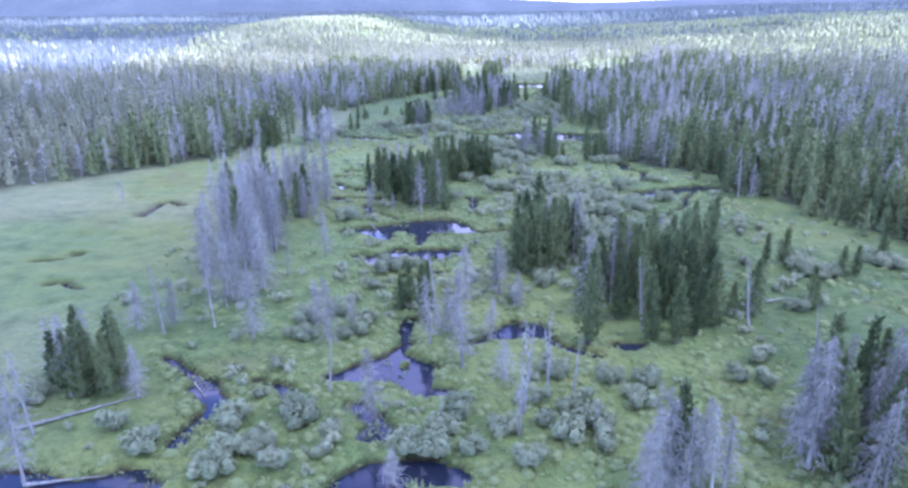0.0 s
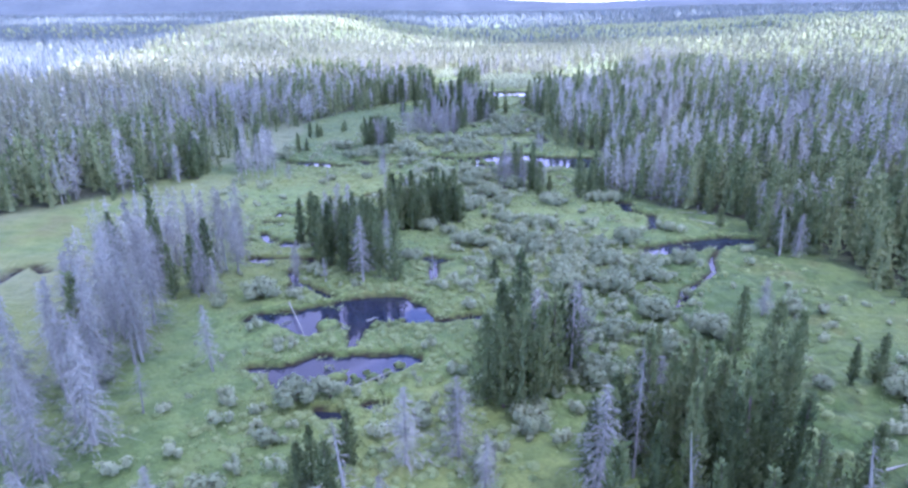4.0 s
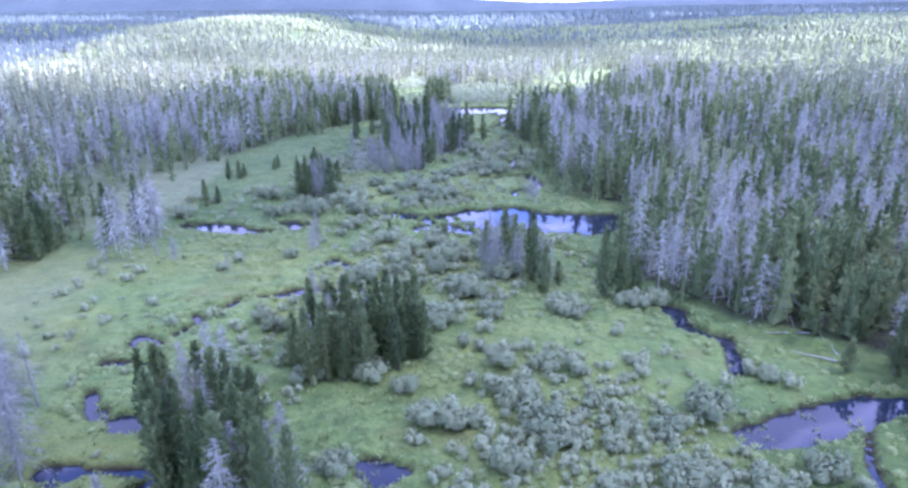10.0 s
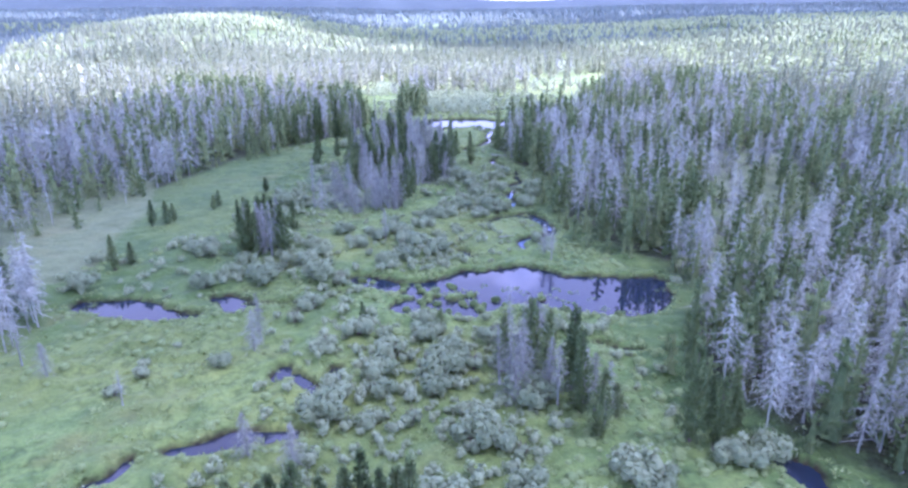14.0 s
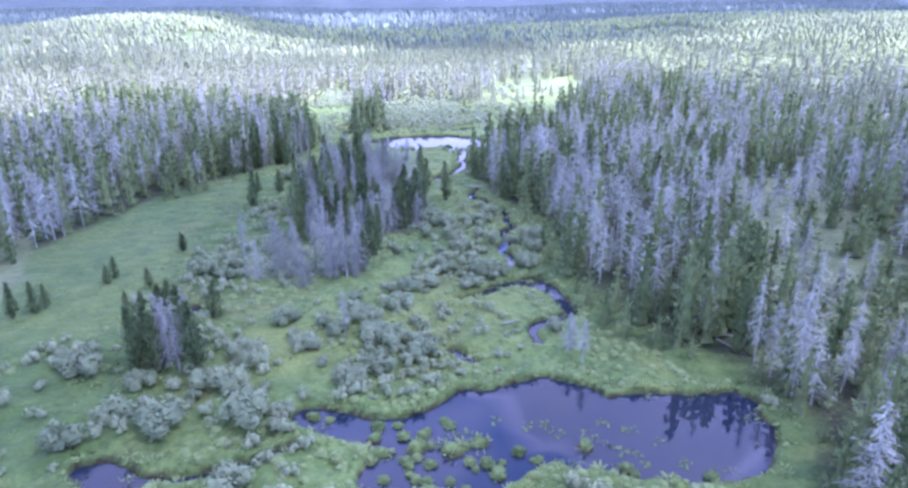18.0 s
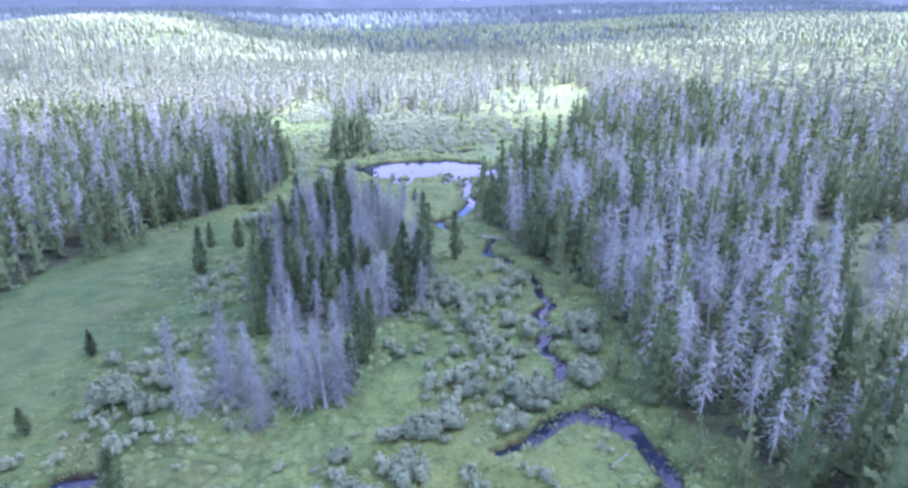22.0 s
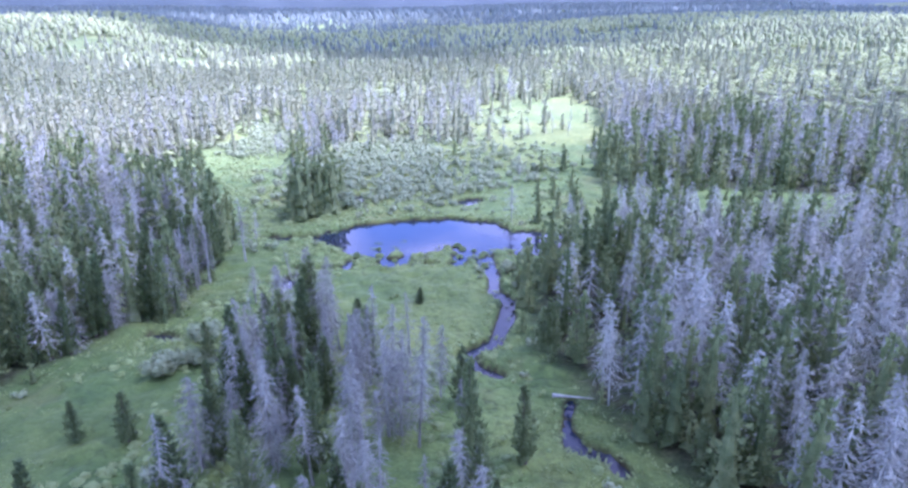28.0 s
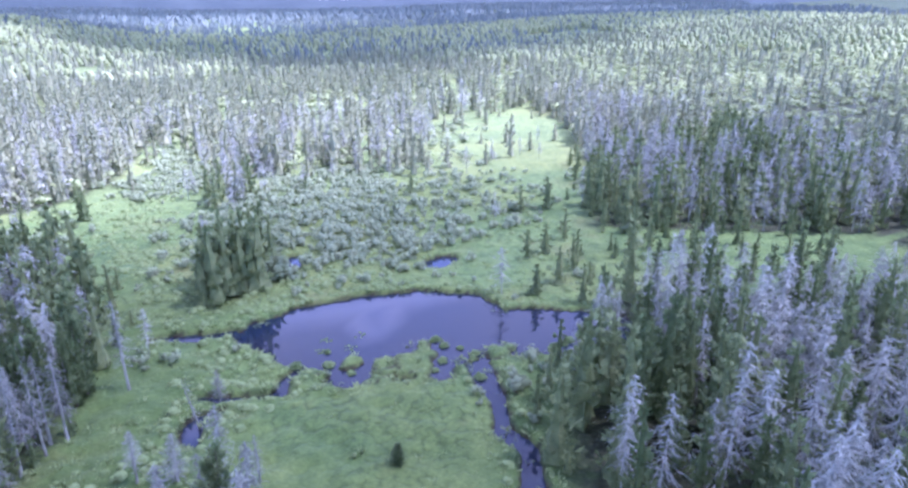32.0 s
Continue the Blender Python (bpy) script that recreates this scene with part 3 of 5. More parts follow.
cols, rows_n = len(gx), len(gy)
i = (np.arange(rows_n - 1)[:, None] * cols + np.arange(cols - 1)[None, :]).ravel()
quads = np.stack([i, i + 1, i + cols + 1, i + cols], 1)
# dry grass in the west; north of 366 m sunlight painted as paler ground
dry = 0.6 * step(-34, -52, X) * step(190, 150, Y) * step(0.30, 0.55, rough2(X, Y, 34, 71, 2)) + 0.22 * step(366, 410, Y) * step(900, 700, Y)
for bare in THIN:
    dry = np.where(inside(bare, X, Y), 0.55, dry)
# forest floor mask weakened past 420 m, lightness put in for sunlit woods
ground = new("ground", mesh_of("ground", np.stack([X, Y, Z], 1), quads, GROUND, True,
                               wood=cover(X, Y) * step(-2, 3, wood_depth(X, Y)) * (1 - 0.45 * step(420, 500, Y)),
                               # lush patches, and darker green in place of shade by the forest
                               lush_shade=np.clip(0.85 * step(20, 32, X) * step(150, 125, Y) + 0.8 * step(-10, -24, X) * step(165, 205, Y) * step(350, 320, Y) + 0.7 * step(2, -8, X) * step(275, 292, Y) * step(352, 335, Y) + 0.9 * step(-8, -2, wood_depth(X, Y)) * (X > 0) * step(330, 300, Y) + 0.5 * step(285, 300, Y) * step(325, 312, Y), 0, 1), dry=dry, boggy=step(-50, -36, X + 0.12 * (150 - Y)), wet=step(0.27, 0.02, shore)))
tagged(ground, "wet valley meadow of green sedge hummocks, brown forest floor beyond", "ground", kind="structure")

# water lies in the hollows of the ground
wx, wy = np.arange(-74, 54, 0.8), np.arange(34, 358, 0.8)
WX, WY = [a.ravel() for a in np.meshgrid(wx + 0.4, wy + 0.4)]
wd, ww = water_distance(WX, WY)
for k, (label, _) in enumerate(WATERS):
    cells = np.nonzero((ww == k) & (wd < 0.75))[0]
    if not len(cells):
        continue
    cx, cy = WX[cells], WY[cells]
    v = np.stack([np.stack([cx + a, cy + b, np.full(len(cx), -0.16)], 1) for a, b in ((-.4, -.4), (.4, -.4), (.4, .4), (-.4, .4))], 1).reshape(-1, 3)
    key, inv = np.unique(np.round(v * 10).astype(int), axis=0, return_inverse=True)
    pond = new("pond" if len(cells) > 60 else "pool", mesh_of("water", key / 10.0, inv.reshape(-1, 4), WATER, True))
    for vert in pond.data.vertices:
        vert.co.z = -0.16
    tagged(pond, label, "pond", kind="structure")

# ---- fair-weather clouds: one over the valley, one over the far hills, blue sky between ----
CLOUD_BASE = 300.0
SHIFT_X, SHIFT_Y = sun_dir.x / sun_dir.z * CLOUD_BASE, sun_dir.y / sun_dir.z * CLOUD_BASE


def cloud(label, x0, x1, y0, y1, density):
    cx, cy = np.arange(x0, x1, 45.0), np.arange(y0, y1, 30.0)
    kx, ky = [a.ravel() for a in np.meshgrid(cx, cy)]
    den = density(kx - SHIFT_X, ky - SHIFT_Y)
    kz = CLOUD_BASE + 40 * rough2(kx, ky, 200, 101, 3) * (0.3 + den) + 30 * rough2(kx, ky, 90, 103, 2)
    i = (np.arange(len(cy) - 1)[:, None] * len(cx) + np.arange(len(cx) - 1)[None, :]).ravel()
    f = np.stack([i, i + 1, i + len(cx) + 1, i + len(cx)], 1)
    f = f[den[f].max(1) > 0.01]
    used, inv = np.unique(f, return_inverse=True)
    ob = new("cloud", mesh_of("cloud", np.stack([kx, ky, kz], 1)[used], inv.reshape(-1, 4), CLOUD, True, vapour=den[used]))
    return tagged(ob, label, "cloud", kind="structure")


def near_cloud(x, y):
    """Its north edge; the unseen body thins there and eastwards to brighten the ground."""
    edge = np.interp(x, [-300, -100, -60, -20, 30, 80, 130, 210, 300], [350, 356, 372, 384, 402, 392, 440, 455, 440]) + 24 * (rough2(x, y, 70, 105, 2) - 0.5)
    return (0.965 - 0.17 * step(235, 385, y) - 0.22 * step(50, 120, x) * step(240, 340, y)) * step(edge + 26, edge - 52, y)


def hill_cloud(x, y):
    edge = np.interp(x, [-420, -290, -220, -140, -80, -30, 10, 60, 145, 260, 420, 660], [600, 640, 860, 850, 770, 750, 650, 590, 600, 650, 790, 840])
    edge = edge + 50 * (rough2(x, y, 90, 107, 2) - 0.5)
    torn = np.maximum(0.3 + 0.7 * step(0.40, 0.56, rough2(x, y, 230, 109, 3)), step(edge + 420, edge + 330, y))
    torn = np.maximum(torn, step(1330, 1500, y))
    torn = torn * (1 - np.exp(-((x - 45) / 210) ** 2 - ((y - 1265) / 185) ** 4))
    torn = np.maximum(torn, np.maximum(0.78 * np.exp(-((x - 22) / 75) ** 2 - ((y - 1068) / 42) ** 2), 0.7 * np.exp(-((x - 45) / 55) ** 2 - ((y - 1220) / 30) ** 2)))
    # unseen wisps and scraps, added to dim patches of the sunlit slopes
    wisp = 0.8 * np.exp(-((x + 175) / 70) ** 2 - ((y - 500) / 40) ** 2)
    wisp = np.maximum(wisp, 0.62 * np.exp(-((x + 185) / 105) ** 2 - ((y - 670) / 95) ** 2))
    scraps = 0.45 * step(0.54, 0.66, rough2(x, y, 95, 113, 2)) * step(430, 480, y) * (1 - 0.8 * np.exp(-((x - 60) / 90) ** 2))
    return np.maximum(0.88 * step(edge - 40, edge + 40, y) * torn, np.maximum(wisp, scraps))


cloud("broad white cloud shading the valley", -1200, 1600, -1100, 420, near_cloud)
cloud("broken white clouds over the far hills", -3000, 3600, 420, 4700, hill_cloud)


# ---- ridges on the horizon ----
def ridge(name, label, y, crest, seed, material, x0=-3600, x1=3700):
    """A long wooded ridge, its crest a height over x, with a sloping face."""
    rx = np.arange(x0, x1, 20.0)
    top = crest(rx) + 9 * rough2(rx, rx * 0 + y, 160, seed, 3) + 3 * rough2(rx, rx * 0, 25, seed + 1, 2)
    face = [(0.0, -30.0), (180.0, 0.45), (300.0, 1.0), (420.0, 0.2)]
    v = np.concatenate([np.stack([rx, np.full(len(rx), y + dy), top * k if dy else np.full(len(rx), k)], 1) for dy, k in face])
    n = len(rx)
    i = (np.arange(len(face) - 1)[:, None] * n + np.arange(n - 1)[None, :]).ravel()
    ob = new(name, mesh_of(name, v, np.stack([i, i + 1, i + n + 1, i + n], 1), material, True))
    return tagged(ob, label, "hill", kind="structure")


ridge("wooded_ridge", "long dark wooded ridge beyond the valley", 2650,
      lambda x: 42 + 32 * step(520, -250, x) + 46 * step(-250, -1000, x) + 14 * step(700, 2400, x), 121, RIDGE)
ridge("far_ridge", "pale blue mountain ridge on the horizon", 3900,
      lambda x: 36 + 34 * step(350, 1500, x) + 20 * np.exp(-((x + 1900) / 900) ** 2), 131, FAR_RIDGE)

# ---- plants: each kind is shaped once or a few times, then set out ----
def tube(points, radii, sides=5):
    """A tapered round limb through the points."""
    v, f = [], []
    for j, (p, r) in enumerate(zip(points, radii)):
        for s in range(sides):
            a = 2 * math.pi * s / sides
            v.append((p[0] + r * math.cos(a), p[1] + r * math.sin(a), p[2]))
        if j:
            for s in range(sides):
                a, b = (j - 1) * sides + s, (j - 1) * sides + (s + 1) % sides
                f += [(a, b, b + sides), (a, b + sides, a + sides)]
    return v, f


def joined(pieces):
    v, f = [], []
    for pv, pf in pieces:
        f += [tuple(i + len(v) for i in t) for t in pf]
        v += list(pv)
    return np.array(v, np.float32), np.array(f, np.int32)


def sliver(p, q, wide, rng):
    """A thin twig from p to q, tapering to its tip, with two sides."""
    d = (q - p).normalized()
    s = d.cross(Vector((rng.uniform(-1, 1), rng.uniform(-1, 1), rng.uniform(-0.4, 1)))).normalized() * wide
    return [p - s, p + s, q], [(0, 1, 2)]


def spray(p, q, wide, rng):
    """A leafy spray: a kite bent along its rib."""
    d = q - p
    s = d.cross(Vector((rng.uniform(-0.8, 0.8), rng.uniform(-0.8, 0.8), 1))).normalized() * wide
    mid = p + d * rng.uniform(0.35, 0.5)
    drop = Vector((0, 0, -wide * rng.uniform(0.3, 0.8)))
    return [p, mid - s + drop, q, mid + s + drop], [(0, 1, 2), (0, 2, 3)]


def trunk_shape(rng, high, thick, lean=0.012, sides=6, rings=6):
    pts, rad, dx, dy = [], [], rng.uniform(-lean, lean), rng.uniform(-lean, lean)
    for j in range(rings + 1):
        t = j / rings
        pts.append((dx * high * t + 0.03 * math.sin(3 * t + dx * 90), dy * high * t, high * t - (0.35 if j == 0 else 0)))
        rad.append(thick * (1 - t) ** 0.8 + 0.012 + (0.4 * thick if j == 0 else 0))
    return tube(pts, rad, sides)


def dead_crown(rng, high, reach, rings, per, twigs, wide, bare=0.12, gap=0.1):
    """Bare grey limbs that sag outwards, fringed with fine hanging twigs."""
    out = []
    for j in range(rings):
        t = bare + (0.985 - bare) * ((j + rng.uniform(0.0, 1.0)) / rings) ** 0.85
        r = reach * (1.0 - t) ** 0.72 * (0.5 + 0.5 * min(1, (t - bare) * 4 + 0.25)) + 0.12
        for _ in range(per):
            if rng.random() < gap:
                continue
            a, length = rng.uniform(0, 2 * math.pi), r * rng.uniform(0.4, 1.1)
            out_dir = Vector((math.cos(a), math.sin(a), 0))
            base = Vector((0, 0, high * t))
            tip = base + out_dir * length + Vector((0, 0, -length * rng.uniform(0.05, 1.0)))
            out.append(sliver(base, tip, wide * 0.9, rng))
            for _ in range(twigs):
                p = base.lerp(tip, rng.uniform(0.1, 0.95))
                hang = rng.uniform(0.2, 0.75) * (0.3 + 0.5 * length)
                q = p + (Vector((rng.uniform(-0.7, 0.7), rng.uniform(-0.7, 0.7), rng.uniform(-1.0, -0.1))) + out_dir * rng.uniform(0, 0.6)) * hang
                out.append(sliver(p, q, wide * 0.8, rng))
    return joined(out)


def live_crown(rng, high, reach, tufts, wide, bare=0.08, long=0.75):
    """A pine's plume: boughs that rise at their ends, each tipped with upright needle tufts."""
    out = []
    boughs = max(12, tufts // 7)
    for j in range(boughs):
        t = bare + (0.99 - bare) * ((j + rng.random()) / boughs) ** 1.12
        r = reach * (1.01 - t) ** 0.86 * 1.22 * (0.55 + 0.45 * min(1, (t - bare) * 4)) * rng.uniform(0.5, 1.2) + 0.05
        a = j * 2.399 + rng.uniform(-0.5, 0.5)
        for k in range(tufts // boughs):
            b, f = a + rng.gauss(0, 0.32), rng.uniform(0.45, 1.0)
            out_dir = Vector((math.cos(b), math.sin(b), 0))
            p = out_dir * (r * f) + Vector((0, 0, high * t + 0.25 * r * (f - 0.6) + rng.uniform(-0.35, 0.2)))
            n = long * rng.uniform(0.6, 1.15) * (1.1 - 0.35 * t)
            q = p + out_dir * n * rng.uniform(0.15, 0.7) + Vector((rng.uniform(-0.15, 0.15), rng.uniform(-0.15, 0.15), n * rng.uniform(0.35, 0.95)))
            out.append(spray(p, q, wide * rng.uniform(0.7, 1.25), rng))
    for _ in range(3):
        out.append(sliver(Vector((0, 0, high * 0.93)), Vector((rng.uniform(-0.1, 0.1), rng.uniform(-0.1, 0.1), high * 1.03)), wide * 0.7, rng))
    return joined(out)


def skirts(r, high, reach, tiers, sides):
    """The dark heart of a conifer: ragged cones stacked up to a point."""
    out = []
    for j in range(tiers):
        z0, z1 = high * (0.05 + 0.9 * j / tiers), high * (0.05 + 0.95 * (j + 1.7) / tiers)
        rad = reach * (1.02 - j / tiers) ** 0.85
        ring = [(rad * k * math.cos(2 * math.pi * s / sides + j), rad * k * math.sin(2 * math.pi * s / sides + j), z0 - (k - 0.8) * 1.2)
                for s in range(sides) for k in [r.uniform(0.5, 1.15)]]
        out.append((ring + [(r.uniform(-0.05, 0.05), 0, min(z1, high * 1.03))], [(s, (s + 1) % sides, sides) for s in range(sides)]))
    return out


def dome(rng, c, r, h, sides=6):
    """A small lumpy mound."""
    v = []
    for rr, zz in ((1.0, 0.0), (0.93, 0.42), (0.58, 0.83)):
        for s in range(sides):
            a, k = 2 * math.pi * (s + zz) / sides, rng.uniform(0.82, 1.15)
            v.append((c[0] + r * rr * k * math.cos(a), c[1] + r * rr * k * math.sin(a), c[2] + h * zz * rng.uniform(0.88, 1.1)))
    v.append((c[0], c[1], c[2] + h))
    f = []
    for j in range(2):
        for s in range(sides):
            a, b = j * sides + s, j * sides + (s + 1) % sides
            f += [(a, b, b + sides), (a, b + sides, a + sides)]
    f += [(2 * sides + s, 2 * sides + (s + 1) % sides, 3 * sides) for s in range(sides)]
    return v, f


def bush_crown(rng, wide, high, lobes, leaves, size, core=True):
    """A willow: rounded lobes, each a shell of many small leaf clumps round a twiggy core."""
    out = []
    for _ in range(lobes):
        a, d = rng.uniform(0, 6.28), wide * 0.62 * rng.random() ** 0.6
        c = Vector((d * math.cos(a), d * math.sin(a), high * rng.uniform(0.42, 0.62)))
        r = wide * rng.uniform(0.34, 0.5)
        if core:
            out.append(dome(rng, (c.x, c.y, max(0.02, c.z - r * 0.55)), r * 0.68, min(r, high * 0.5) * 1.1, 5))
        for _ in range(leaves):
            n = Vector((rng.gauss(0, 1), rng.gauss(0, 1), rng.gauss(0.35, 0.9))).normalized()
            p = c + Vector((n.x * r, n.y * r, n.z * min(r, high * 0.5))) * rng.uniform(0.78, 1.06)
            if p.z < 0.05:
                p.z = 0.05 + rng.random() * 0.1
            e = Vector((rng.gauss(0, 1), rng.gauss(0, 1), rng.gauss(0, 0.7))).normalized()
            e = (e - n * e.dot(n) * 0.92).normalized() * size * rng.uniform(0.7, 1.4)
            g = n.cross(e).normalized() * size * rng.uniform(0.5, 0.9)
            out.append(([p - e, p + g + n * size * 0.1, p + e, p - g], [(0, 1, 2), (0, 2, 3)]))
    return joined(out)


def tuft(rng):
    """A tussock: blades arching out and down from its middle."""
    out = []
    for k in range(14):
        a, n = rng.uniform(0, 6.28), rng.uniform(0.25, 0.8)
        d = Vector((math.cos(a), math.sin(a), 0))
        p = d * rng.uniform(0, 0.3) + Vector((0, 0, -0.1))
        out.append(spray(p, p + d * n * 0.75 + Vector((0, 0, rng.uniform(0.15, 0.5))), rng.uniform(0.07, 0.13), rng))
    return joined(out)


def stems(rng, wide, high, count):
    out = []
    for _ in range(count):
        a, d = rng.uniform(0, 6.28), rng.uniform(0.3, 0.75) * wide
        pts = [(0.08 * math.cos(a), 0.08 * math.sin(a), -0.2), (0.5 * d * math.cos(a), 0.5 * d * math.sin(a), high * 0.45),
               (d * math.cos(a), d * math.sin(a), high * 0.85)]
        out.append(tube(pts, (0.05, 0.035, 0.015), 4))
    return joined(out)


def part(name, shape, material, parent, label=""):
    ob = new(name, mesh_of(name, *shape, material))
    ob.parent = parent
    return tagged(ob, label)


MODELS = []


def model(name, label, category, group, pieces):
    """A pattern tree, one metre to the metre, which is copied and then taken away."""
    top = tagged(new(name), label, category, group)
    for piece_name, shape, material, piece_label in pieces:
        part(piece_name, shape, material, top, piece_label)
    MODELS.append(top)
    return top


rng = random.Random(7)
DEAD, LIVE, SNAG, BUSH = [], [], [], []
DEAD_LABELS = ["tall silver-grey dead spruce with drooping bare twigs", "grey dead spruce, bare limbs hanging in a thick fringe",
               "pale dead pine with sparse bare branches", "narrow dead spruce, weathered silver-grey and bare"]
for k in range(7):
    high, reach = 10.0, (2.9, 2.3, 3.2, 1.9, 2.6, 3.3, 2.1)[k]
    DEAD.append(model("dead_spruce", DEAD_LABELS[k % 4], "dead tree", "dead standing trees", [
        ("trunk", joined([trunk_shape(rng, high, 0.11)]), DEADWOOD, "bare grey trunk"),
        ("crown", dead_crown(rng, high, reach, (44, 46, 44, 36, 44, 46, 30)[k], (6, 5, 6, 5, 6, 6, 4)[k], (8, 8, 8, 6, 8, 8, 4)[k], 0.03, (0.1, 0.16, 0.06, 0.3, 0.12, 0.05, 0.25)[k], 0.12), DEADWOOD, "fringe of bare grey twigs")]))
LIVE_LABELS = ["dark green spruce with a narrow pointed crown", "living conifer with dense green boughs to the ground",
               "slender olive-green lodgepole pine", "green spruce, thin at the top"]
for k in range(6):
    high, reach, bare = 10.0, (1.55, 1.3, 1.75, 1.2, 1.45, 1.65)[k], (0.05, 0.1, 0.04, 0.16, 0.12, 0.03)[k]
    plume = live_crown(rng, high, reach, 640, 0.15, bare)
    heart = joined(skirts(rng, high * 0.96, reach * 0.5, 6, 7))
    LIVE.append(model("spruce_tree", LIVE_LABELS[k % 4], "conifer", "living conifers", [
        ("trunk", joined([trunk_shape(rng, high, 0.15)]), BARK, "brown bark trunk"),
        ("crown", joined([(plume[0].tolist(), plume[1].tolist()), (heart[0].tolist(), heart[1].tolist())]), NEEDLE, "dark green needles")]))
for k in range(3):
    SNAG.append(model("snag", "bleached bare snag, nearly branchless, leaning a little", "dead tree", "bare snags", [
        ("trunk", joined([trunk_shape(rng, 10.0, 0.15, 0.05)]), DEADWOOD, "bleached trunk"),
        ("crown", dead_crown(rng, 10.0, 1.5, 16, 3, 3, 0.035, 0.25, 0.3), DEADWOOD, "a few crooked bare limbs")]))
for k in range(6):
    wide = (1.5, 1.9, 1.2, 1.7, 2.2, 1.0)[k]
    BUSH.append(model("willow_bush", ("round grey-green willow bush", "broad silvery willow thicket", "small low willow bush")[k % 3] + " in wet meadow", "bush", "willow bushes", [
        ("stem", stems(rng, wide, 1.9, 5), BARK, "brown forked stem"),
        ("foliage", bush_crown(rng, wide, (2.0, 2.2, 1.5, 1.9, 2.3, 1.3)[k], (7, 9, 6, 8, 10, 5)[k], 55, 0.16), WILLOW, "grey-green leaves")]))

# ---- where they stand ----
PLACES = []


def stand(poly, count, dead, heights):
    """A clump of trees inside an outline on the plan."""
    xs, ys = [p[0] for p in poly], [p[1] for p in poly]
    made, tries = [], 0
    while len(made) < count and tries < count * 60:
        tries += 1
        x, y = rng.uniform(min(xs), max(xs)), rng.uniform(min(ys), max(ys))
        if not inside(poly, np.array([x]), np.array([y]))[0] or any((x - a) ** 2 + (y - b) ** 2 < 1.1 for a, b in made):
            continue
        made.append((x, y))
        PLACES.append((x, y, rng.uniform(*heights), "dead" if rng.random() < dead else "live"))


def singles(kind, *trees):
    for x, y, h in trees:
        PLACES.append((x, y, h, kind))


stand([(-34, 72), (-30, 73), (-31, 83), (-32, 95), (-40, 115), (-34, 117), (-40, 133), (-50, 127), (-45, 101), (-41, 83)], 58, 0.93, (8, 13))
stand([(-37, 110), (-31, 111), (-35, 124), (-41, 124)], 7, 0.5, (6, 8))
stand([(-54, 118), (-36, 112), (-30, 122), (-38, 140), (-56, 138)], 30, 0.95, (7, 10))
stand([(-43, 54), (-36, 54), (-38, 59), (-46, 59)], 13, 0.2, (6, 9))
stand([(-26, 133), (-16, 117), (-8, 117), (-10, 125), (-21, 137)], 30, 0.2, (7, 10.5))
stand([(-14, 141), (-10, 138), (-4, 141), (0, 143), (-1, 150), (-12, 149)], 38, 0.14, (6, 9))
stand([(3, 87), (10, 85), (12, 89), (7, 96)], 14, 0.15, (8, 12))
stand([(11, 73), (14, 72), (22, 72), (29, 75), (28, 82), (17, 84), (12, 78)], 28, 0.08, (8, 13))
stand([(3, 93), (13, 93), (13, 96), (4, 96)], 8, 0.2, (7, 10))
stand([(6, 168), (14, 164), (16, 161), (17, 171), (8, 175)], 17, 0.65, (6, 10))
stand([(-16, 252), (-3, 246), (3, 248), (8, 256), (11, 267), (6, 286), (-3, 299), (-10, 287), (-13, 274)], 92, 0.55, (6, 11))
stand([(0, 248), (7, 249), (12, 274), (7, 290), (-9, 300), (-16, 288), (-4, 266)], 28, 0.5, (6, 10))
stand([(-17, 233), (-2, 232), (2, 247), (-15, 252)], 20, 0.7, (6, 10))
stand([(-27, 208), (-19, 206), (-22, 212), (-28, 213)], 10, 0.5, (6, 9))
stand([(-62, 170), (-57, 177), (-63, 185), (-70, 183)], 24, 0.1, (7, 10))
stand([(-49, 175), (-45, 175), (-44, 186), (-49, 197), (-55, 187)], 24, 0.9, (7, 11))
stand([(-26, 206), (-20, 208), (-21, 215), (-28, 215)], 6, 0.4, (6, 9))
stand([(-5, 337), (-1, 337), (6, 342), (6, 351), (-2, 349)], 24, 0.12, (8, 11))
stand([(-5, 382), (2, 375), (7, 383), (13, 400), (13, 425), (-4, 396)], 36, 0.4, (7, 10))
stand([(18, 404), (37, 391), (51, 391), (43, 413), (21, 418)], 26, 0.35, (5, 8))
stand([(-25, 329), (-17, 330), (-16, 337), (-19, 349), (-26, 350), (-28, 341)], 38, 0.15, (8, 11))
stand([(-26, 299), (-17, 303), (-13.5, 313), (-13, 331), (-19, 334), (-23, 316)], 30, 0.42, (7, 10))
stand([(-36, 290), (-27, 296), (-24, 302), (-32, 302)], 14, 0.4, (7, 10))
stand([(46, 126), (50, 122), (55, 134), (48, 141)], 12, 0.3, (6, 9))
stand([(11, 40), (18, 41), (18, 45), (13, 45)], 11, 0.9, (7, 10))
stand([(25, 47), (29, 38), (40, 54), (30, 53)], 30, 0.6, (8, 12))
stand([(-16, 231), (-3, 229), (-3, 235), (-20, 234)], 14, 0.9, (6, 10))

